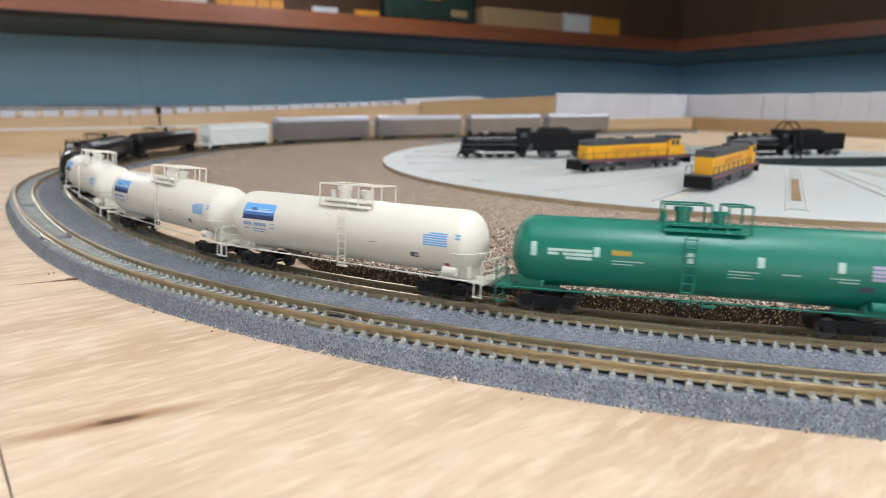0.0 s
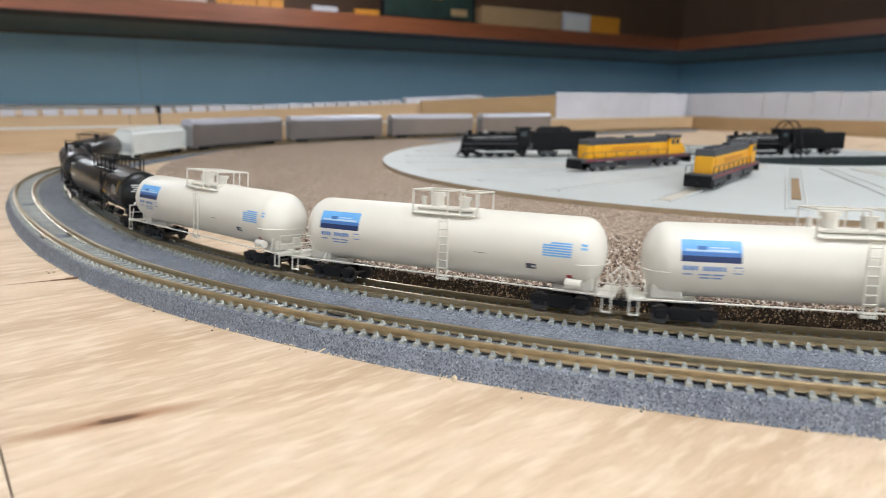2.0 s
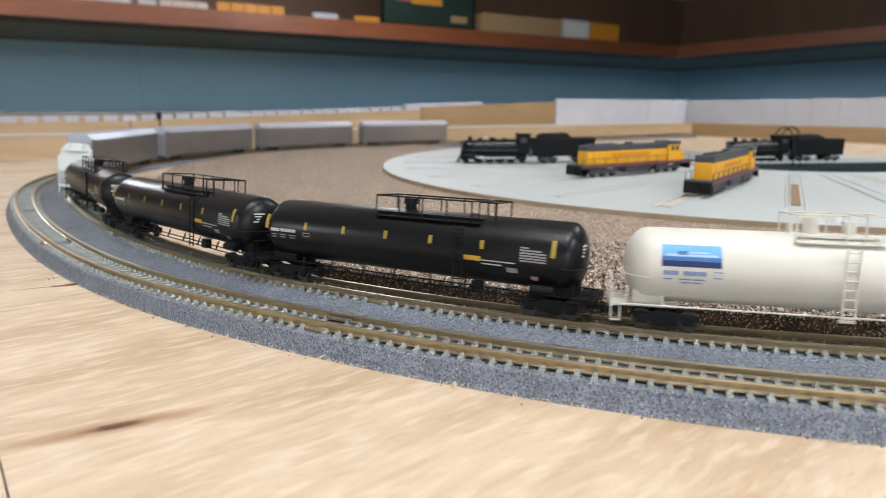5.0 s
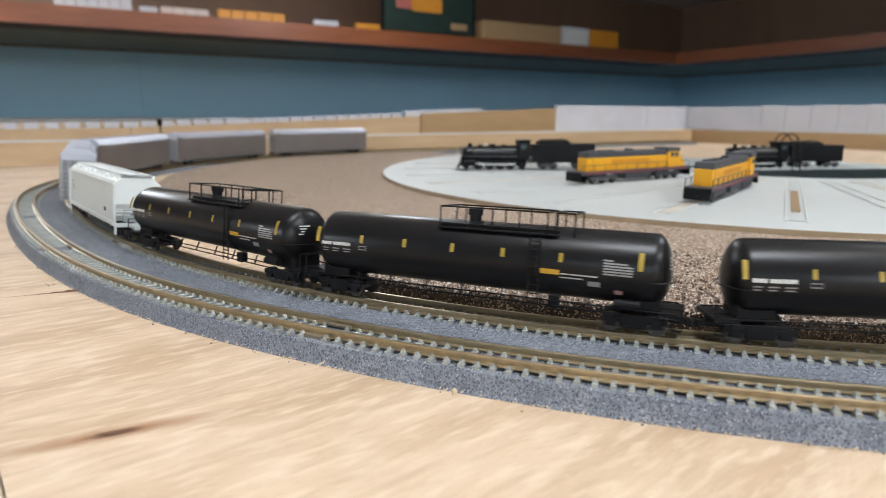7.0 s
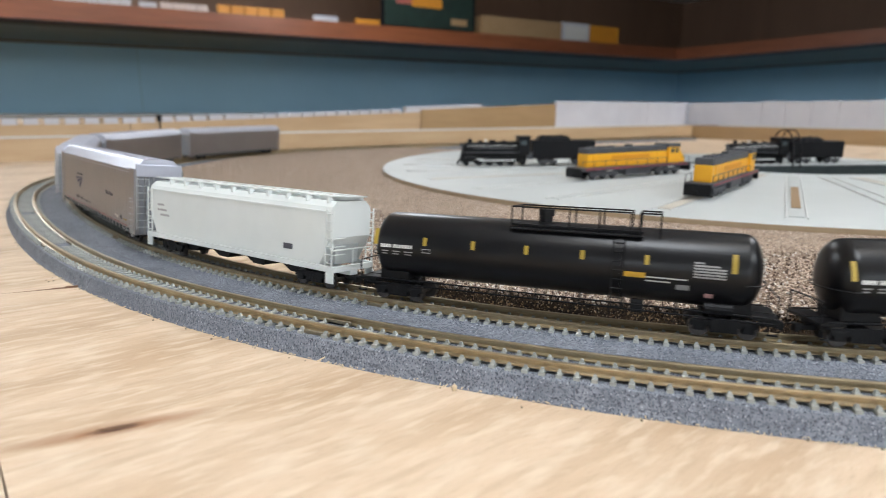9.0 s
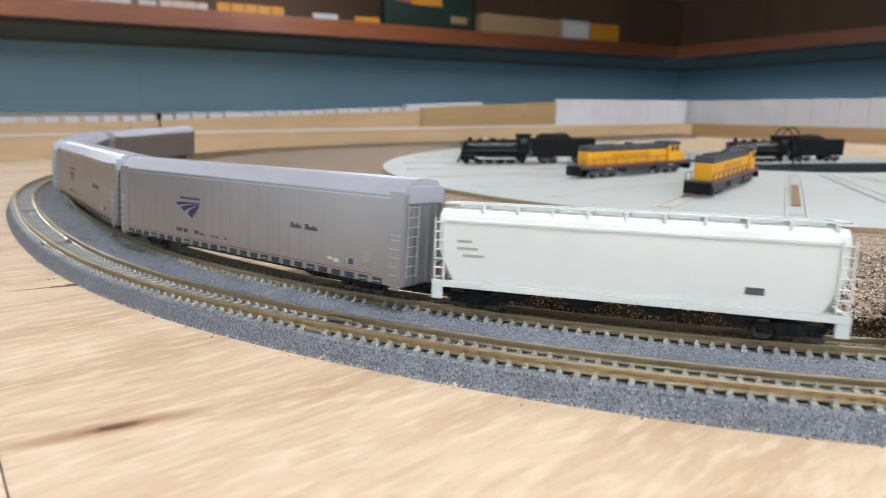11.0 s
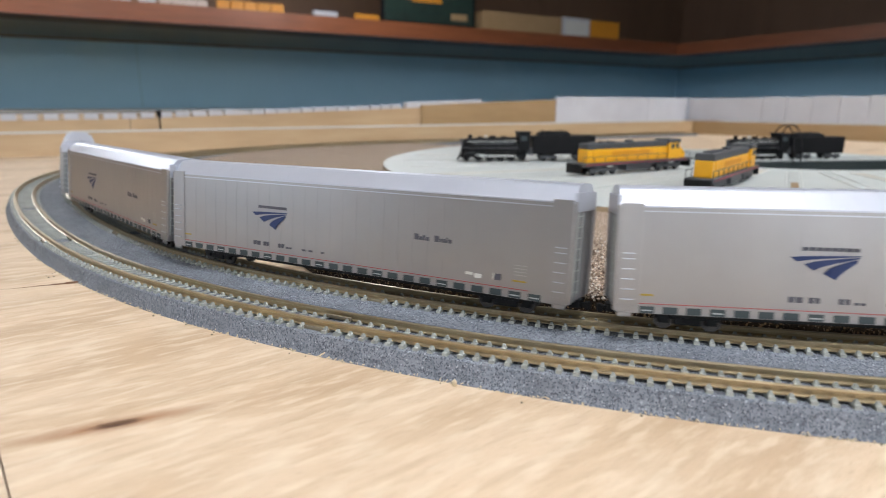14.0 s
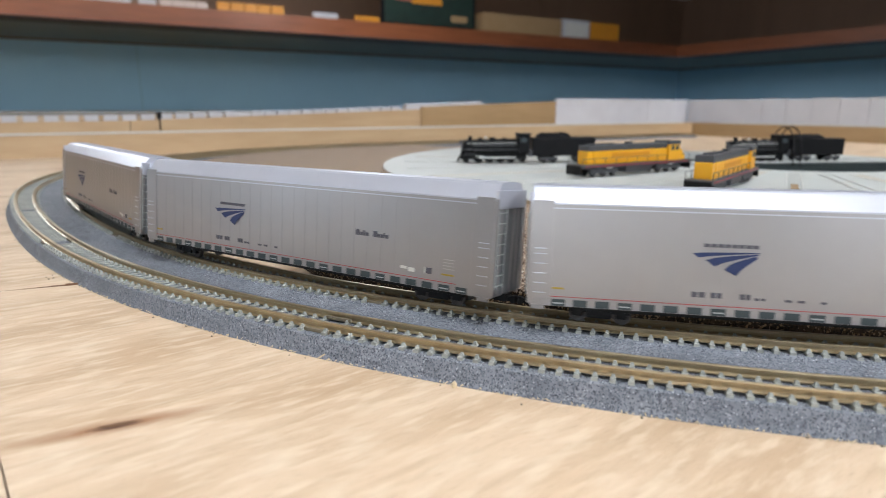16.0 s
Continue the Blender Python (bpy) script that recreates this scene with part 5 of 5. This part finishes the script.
def steam_engine(label, m):
    """A steam engine, its front at +x, with the tender behind it."""
    e = thing("steam_locomotive", label, "locomotive", "parked engines", m)
    z = 13.6
    part("boiler", lath([(8, 6.2), (10, 7.4), (48, 6.6), (57, 6.3), (58, 5.6), (58.6, 3.0)], z, 24), M_LOCOB, e, "black riveted boiler", True)
    part("smokebox_door", lath([(58.4, 3.6), (59.4, 3.2), (59.9, 1.2)], z, 20), M_LOCOG, e)
    part("headlight", mrod((59.0, 0, z + 4.6), (61.0, 0, z + 4.6), 1.3, None, 12), M_LOCOG, e)
    for x, r, h in ((52, 1.9, 3.0), (43, 2.2, 1.6), (32, 3.0, 2.0), (22, 2.4, 1.6)):
        bm = mrod((x, 0, z + 5.5), (x, 0, z + 6.4 + h), r, None, 16)
        part("stack" if x == 52 else "dome", bm, M_LOCOB, e)
    part("bell", mrod((38, 0, z + 6.8), (38, 0, z + 9.4), 0.9, None, 10), M_STALL, e)
    bm = mbox(0, 10, -8.2, 8.2, 9.0, 24.6, 0.4)
    mbox(-1.5, 11, -8.8, 8.8, 24.4, 25.6, 0.5, bm)
    part("cab", bm, M_LOCOB, e)
    for y in (-8.3, 8.3):
        part("cab_window", mbox(3, 8, y - 0.1, y + 0.1, 18, 22), M_DKG, e)
        part("running_board", mbox(10, 58, y * 0.72 - 1.2, y * 0.72 + 1.2, 11.2, 11.9, 0.1), M_LOCOG, e, "grey-edged running board")
        bm = mbox(12, 44, y * 0.68 - 0.3, y * 0.68 + 0.3, 4.0, 5.2, 0.1)
        mbox(40, 53, y * 0.68 - 0.25, y * 0.68 + 0.25, 5.2, 6.0, 0.1, bm)
        part("side_rod", bm, M_STALL, e, "bright steel side rod")
        part("cylinder", mrod((48, y * 0.72, 6.6), (57, y * 0.72, 6.6), 2.7, None, 16), M_LOCOB, e)
        part("pipe", mrod((14, y * 0.82, 15.5), (50, y * 0.76, 15.5), 0.5, None, 6), M_LOCOG, e)
        part("hand_rail", mrod((12, y * 0.9, 17.6), (55, y * 0.8, 17.2), 0.25, None, 5), M_STALL, e)
    part("frame", mbox(2, 60, -3.9, 3.9, 3.0, 11.0, 0.3), M_LOCOB, e)
    bm = mbox(58, 61, -8.0, 8.0, 4.6, 7.2, 0.2)
    for k in range(7):
        mrod((60.5, -6 + 2 * k, 5.0), (63.4, -4.2 + 1.4 * k, 1.2), 0.4, bm, 5)
    part("pilot", bm, M_LOCOB, e, "black slatted pilot")
    loco_wheels(e, (16, 25.5, 35, 44.5), 4.4)
    loco_wheels(e, (55.5, 5.5), 2.4)
    # tender
    part("drawbar_plate", mbox(-3.2, 1.0, -7.0, 7.0, 5.5, 11.5, 0.2), M_LOCOG, e, "grey plate between cab and tender")
    bm = bmesh.new()
    for k, x in enumerate((13, 19, 26, 31, 38, 41)):
        mbox(x, x + 2.6, -7.6, -6.4, 12.0, 14.2 + (k % 3) * 1.2, 0.3, bm)
        mrod((x + 1.2, -7.4, 14.0), (x + 1.2, -4.6, z + 5.4), 0.35, bm, 5)
    part("side_gear", bm, M_LOCOG, e, "grey pumps and pipes along the boiler")
    bm = mbox(-58, -2.5, -8.4, 8.4, 6.0, 22.0, 0.8)
    mbox(-36, -8, -7.2, 7.2, 20.6, 24.4, 0.8, bm)
    part("tender", bm, M_LOCOB, e, "black tender with a coal bunker")
    part("tender_lettering", mbox(-42, -22, -8.55, -8.4, 13.6, 16.2), M_GREYP, e)
    bm = bmesh.new()
    for k in range(60):
        r = random.Random(k)
        bmesh.ops.create_icosphere(bm, subdivisions=1, radius=r.uniform(0.8, 1.7) * MM, matrix=Matrix.Translation((r.uniform(-34, -10) * MM, r.uniform(-6, 6) * MM, r.uniform(24, 25.2) * MM)))
    part("coal", bm, M_BLACK, e, "heap of black coal")
    loco_wheels(e, (-53, -44, -22, -13), 2.7)
    for x in (-48.5, -17.5):
        for y in (-5.9, 5.9):
            part("side_frame", mbox(x - 8, x + 8, y - 0.5, y + 0.5, 2.0, 5.0, 0.4), M_LOCOG, e)
    return e


def diesel_engine(label, m):
    """A road diesel, its cab end at +x: yellow hood, grey roof and frame."""
    e = thing("diesel_locomotive", label, "locomotive", "parked engines", m)
    part("hood", mbox(-50, 38, -5.8, 5.8, 10.0, 20.8, 0.7), M_LOCOY, e, "yellow long hood")
    part("hood_end", mbox(-56, -50.2, -5.6, 5.6, 10.0, 20.8, 0.8), M_LOCOY, e, "yellow radiator end of the hood")
    part("hood_roof", mbox(-55.5, 38, -5.9, 5.9, 20.4, 25.2, 0.9), M_LOCOG, e, "grey hood roof")
    bm = mbox(36, 50, -8.0, 8.0, 10.0, 23.6, 0.7)
    part("cab", bm, M_LOCOY, e, "yellow cab")
    part("cab_roof", mbox(35.4, 50.6, -8.2, 8.2, 23.2, 26.6, 0.9), M_LOCOG, e)
    for y in (-8.05, 8.05):
        part("cab_window", mbox(38.5, 42.5, y - 0.1, y + 0.1, 18.6, 22.6), M_DKG, e)
        part("cab_window", mbox(44.0, 48.0, y - 0.1, y + 0.1, 18.6, 22.6), M_DKG, e)
        for k in range(13):
            part("hood_door", mbox(-49 + k * 6.6, -43.4 + k * 6.6, y * 0.73 - 0.12, y * 0.73 + 0.12, 11.5, 19.0, 0.1), M_LOCOY, e)
        part("side_stripe", mbox(-60, 60, y * 1.05 - 0.15, y * 1.05 + 0.15, 8.6, 9.2), M_RED, e)
        part("side_lettering", mbox(-30, 14, y * 0.76 - 0.1, y * 0.76 + 0.1, 15.4, 18.6), M_REDY, e)
    part("windscreen", mbox(50.0, 50.3, -6.5, 6.5, 20.6, 23.0), M_DKG, e)
    part("nose", extrude_x([(50, [(-5.6, 10), (-5.6, 20.5), (5.6, 20.5), (5.6, 10)]), (54, [(-5.5, 10), (-5.5, 19.5), (5.5, 19.5), (5.5, 10)]), (60.5, [(-5.2, 10), (-5.2, 14.0), (5.2, 14.0), (5.2, 10)])]), M_LOCOY, e, "sloped yellow nose")
    for x in (-46, -36, -26):
        part("roof_fan", mrod((x, 0, 25.0), (x, 0, 26.2), 3.6, None, 20), M_LOCOG, e)
    part("exhaust", mbox(-8, -2, -2, 2, 25, 26.8, 0.3), M_LOCOG, e)
    part("frame", mbox(-64, 64, -8.4, 8.4, 7.4, 10.2, 0.3), M_LOCOG, e, "grey walkway and frame")
    part("fuel_tank", mbox(-14, 16, -7.4, 7.4, 2.4, 7.6, 0.8), M_LOCOG, e)
    for x in (-64.5, 64.5):
        part("pilot_plate", mbox(x - 0.8, x + 0.8, -8.2, 8.2, 2.4, 9.6, 0.2), M_BLACK, e)
        part("coupler", mbox(x - 2.6, x + 2.6, -1.1, 1.1, 3.2, 5.2, 0.3), M_BLACK, e)
    for y in (-8.2, 8.2):
        bm = bmesh.new()
        mrod((-63, y, 15.0), (34, y, 15.0), 0.25, bm, 5)
        for k in range(9):
            mrod((-63 + k * 12.1, y, 10), (-63 + k * 12.1, y, 15.0), 0.25, bm, 5)
        mrod((52, y, 15.0), (63, y, 15.0), 0.25, bm, 5)
        mrod((63, y, 8), (63, y, 15.0), 0.25, bm, 5)
        part("hand_rail", bm, M_LOCOG, e)
    for cx in (-38, 38):
        loco_wheels(e, (cx - 11, cx, cx + 11), 3.2)
        for y in (-6.2, 6.2):
            bm = mbox(cx - 15.5, cx + 15.5, y - 0.6, y + 0.6, 3.0, 6.4, 0.5)
            for k in (-11, 0, 11):
                mbox(cx + k - 2, cx + k + 2, y - 0.9, y + 0.9, 2.0, 5.0, 0.4, bm)
            part("truck_frame", bm, M_LOCOG, e)
    return e


M_LOCOB = mat("black_engine_paint", (0.008, 0.008, 0.009), (0.005, 0.005, 0.006), 90, 0.42, spec=0.14)
M_REDY = mat("orange_red_print", (0.60, 0.25, 0.01), None, 300, 0.5)
TOP = PLATE_Z + 0.0006


def on_stall(angle, r):
    """On a stall track, r metres from the turntable's centre, facing away from it."""
    a = radians(angle)
    return pose(HUB[0] + r * math.cos(a), HUB[1] + r * math.sin(a), TOP, 0, 0, angle)


steam_engine("black steam engine with tender parked on the apron", on_stall(183.0, 0.279) @ Matrix.Scale(1.14, 4))
diesel_engine("yellow and grey diesel engine parked on the apron", on_stall(210.7, 0.240) @ pose(0, 0, 0, 0, 0, 180))
diesel_engine("yellow diesel engine standing end-on on the apron", on_stall(231.4, 0.268) @ pose(0, 0, 0, 0, 0, 180))
steam_engine("black steam engine standing on the turntable bridge", pose(0.347, 0.6175, 0.0117, 0, 0, 186.6) @ Matrix.Scale(1.03, 4))


# ---- things on the upper shelf ----
def on_shelf(u, v=FRONT + 0.09, turn=31.0):
    x, y = wall_at(u, v)
    return pose(x, y, SHELF_Z1, 0, 0, turn)


def shelf_box(name, label, u, w, d, h, material, tape=None, v=FRONT + 0.09, group=""):
    b = thing(name, label, name.replace("_", " "), group, on_shelf(u, v))
    part("carton", box(-w / 2, w / 2, 0, d, 0, h, 0.001), material, b)
    part("lid_flap", box(-w / 2 + 0.002, w / 2 - 0.002, 0.002, d - 0.002, h, h + 0.0012), material, b)
    if tape:
        part("printed_label", box(-w * 0.4, w * 0.4, -0.0012, 0.0, h * 0.15, h * 0.85), tape, b)
    return b


def freight_model(u, w, h, material, label, top=None):
    """A small boxcar model on the shelf."""
    b = thing("boxcar_model", label, "model boxcar", "models on the shelf", on_shelf(u, FRONT + 0.09))
    part("body", box(-w / 2, w / 2, 0, 0.02, 0.005, h, 0.0008), material, b)
    part("roof", box(-w / 2, w / 2, -0.0006, 0.0206, h, h + 0.003, 0.001), top or material, b)
    part("underframe", box(-w * 0.46, w * 0.46, 0.003, 0.017, 0.001, 0.005), M_BLACK, b)
    for q in (-0.35, 0.35):
        part("truck", box(q * w - 0.006, q * w + 0.006, 0.002, 0.018, 0.0, 0.004), M_BLACK, b)
    for k in range(4):
        part("side_rib", box(-w * 0.4 + k * w * 0.26, -w * 0.4 + k * w * 0.26 + 0.001, -0.0008, 0.0, 0.007, h), material, b)


M_PINKB = mat("pale_pink_paint", (0.62, 0.52, 0.48), None, 60, 0.6)
M_PINKP = mat("pink_picture_print", (0.45, 0.12, 0.10), None, 60, 0.6)
freight_model(-1.272, 0.041, 0.06, M_FOAM, "small white boxcar model on the upper shelf", None)
freight_model(-1.227, 0.042, 0.061, M_FOAM, "small white boxcar model on the upper shelf", None)
freight_model(-1.181, 0.043, 0.061, M_FOAM, "small white boxcar model on the upper shelf", None)
freight_model(-1.135, 0.043, 0.062, M_FOAM, "small white boxcar model on the upper shelf", None)
freight_model(-1.088, 0.044, 0.062, M_FOAM, "small white boxcar model on the upper shelf", None)
freight_model(-1.04, 0.045, 0.063, M_FOAM, "small white boxcar model on the upper shelf", None)
freight_model(-0.991, 0.046, 0.063, M_FOAM, "small white boxcar model on the upper shelf", None)
freight_model(-0.892, 0.079, 0.034, M_FOAM, "small white flat model on the upper shelf", None)
freight_model(-0.808, 0.052, 0.04, M_PINKB, "pale pink boxcar model on the upper shelf", None)
freight_model(-0.751, 0.053, 0.041, M_PINKB, "pale pink boxcar model on the upper shelf", None)
freight_model(-0.694, 0.054, 0.041, M_PINKB, "pale pink boxcar model on the upper shelf", None)
freight_model(-0.636, 0.055, 0.041, M_PINKB, "pale pink boxcar model on the upper shelf", None)
freight_model(-0.527, 0.064, 0.051, M_ORANGE, "orange-yellow boxcar model on the upper shelf", None)
freight_model(-0.457, 0.065, 0.052, M_ORANGE, "orange-yellow boxcar model on the upper shelf", None)
freight_model(-0.387, 0.066, 0.052, M_ORANGE, "orange-yellow boxcar model on the upper shelf", None)
freight_model(-0.315, 0.068, 0.053, M_ORANGE, "orange-yellow boxcar model on the upper shelf", None)
freight_model(-0.241, 0.069, 0.053, M_ORANGE, "orange-yellow boxcar model on the upper shelf", None)
freight_model(0.036, 0.146, 0.041, M_FOAM, "white and blue boxcar model on the upper shelf", M_NAVY)
freight_model(0.297, 0.154, 0.039, M_ORANGE, "orange boxcar model on the upper shelf", None)
shelf_box("cardboard_box", "plain brown cardboard box on the upper shelf", 1.477, 0.682, 0.2, 0.127, M_CARD)
shelf_box("carton", "white carton with a printed label on the upper shelf", 1.962, 0.265, 0.15, 0.134, M_FOAM, M_PALE)
shelf_box("carton", "orange-yellow carton on the upper shelf", 2.253, 0.295, 0.15, 0.129, M_ORANGE)
picture = thing("framed_picture", "dark framed picture with a patch of orange and pink", "picture", m=on_shelf(0.729, FRONT + 0.09))
PW, PH = 0.679, 0.574
part("frame", box(-PW / 2, PW / 2, 0.0, 0.02, 0.0, PH, 0.003), M_BLACK, picture)
part("print", box(-PW / 2 + 0.02, PW / 2 - 0.02, -0.003, 0.0, 0.02, PH - 0.02), M_POSTER, picture)
part("orange_patch", box(-PW * 0.20, PW * 0.12, -0.005, -0.003, PH * 0.24, PH * 0.52), M_ORANGE, picture)
part("pink_patch", box(-PW * 0.36, -PW * 0.20, -0.005, -0.003, PH * 0.26, PH * 0.50), M_PINKP, picture)
part("tan_patch", box(PW * 0.22, PW * 0.40, -0.005, -0.003, PH * 0.08, PH * 0.15), M_CARD, picture)


build_ties()
motions()
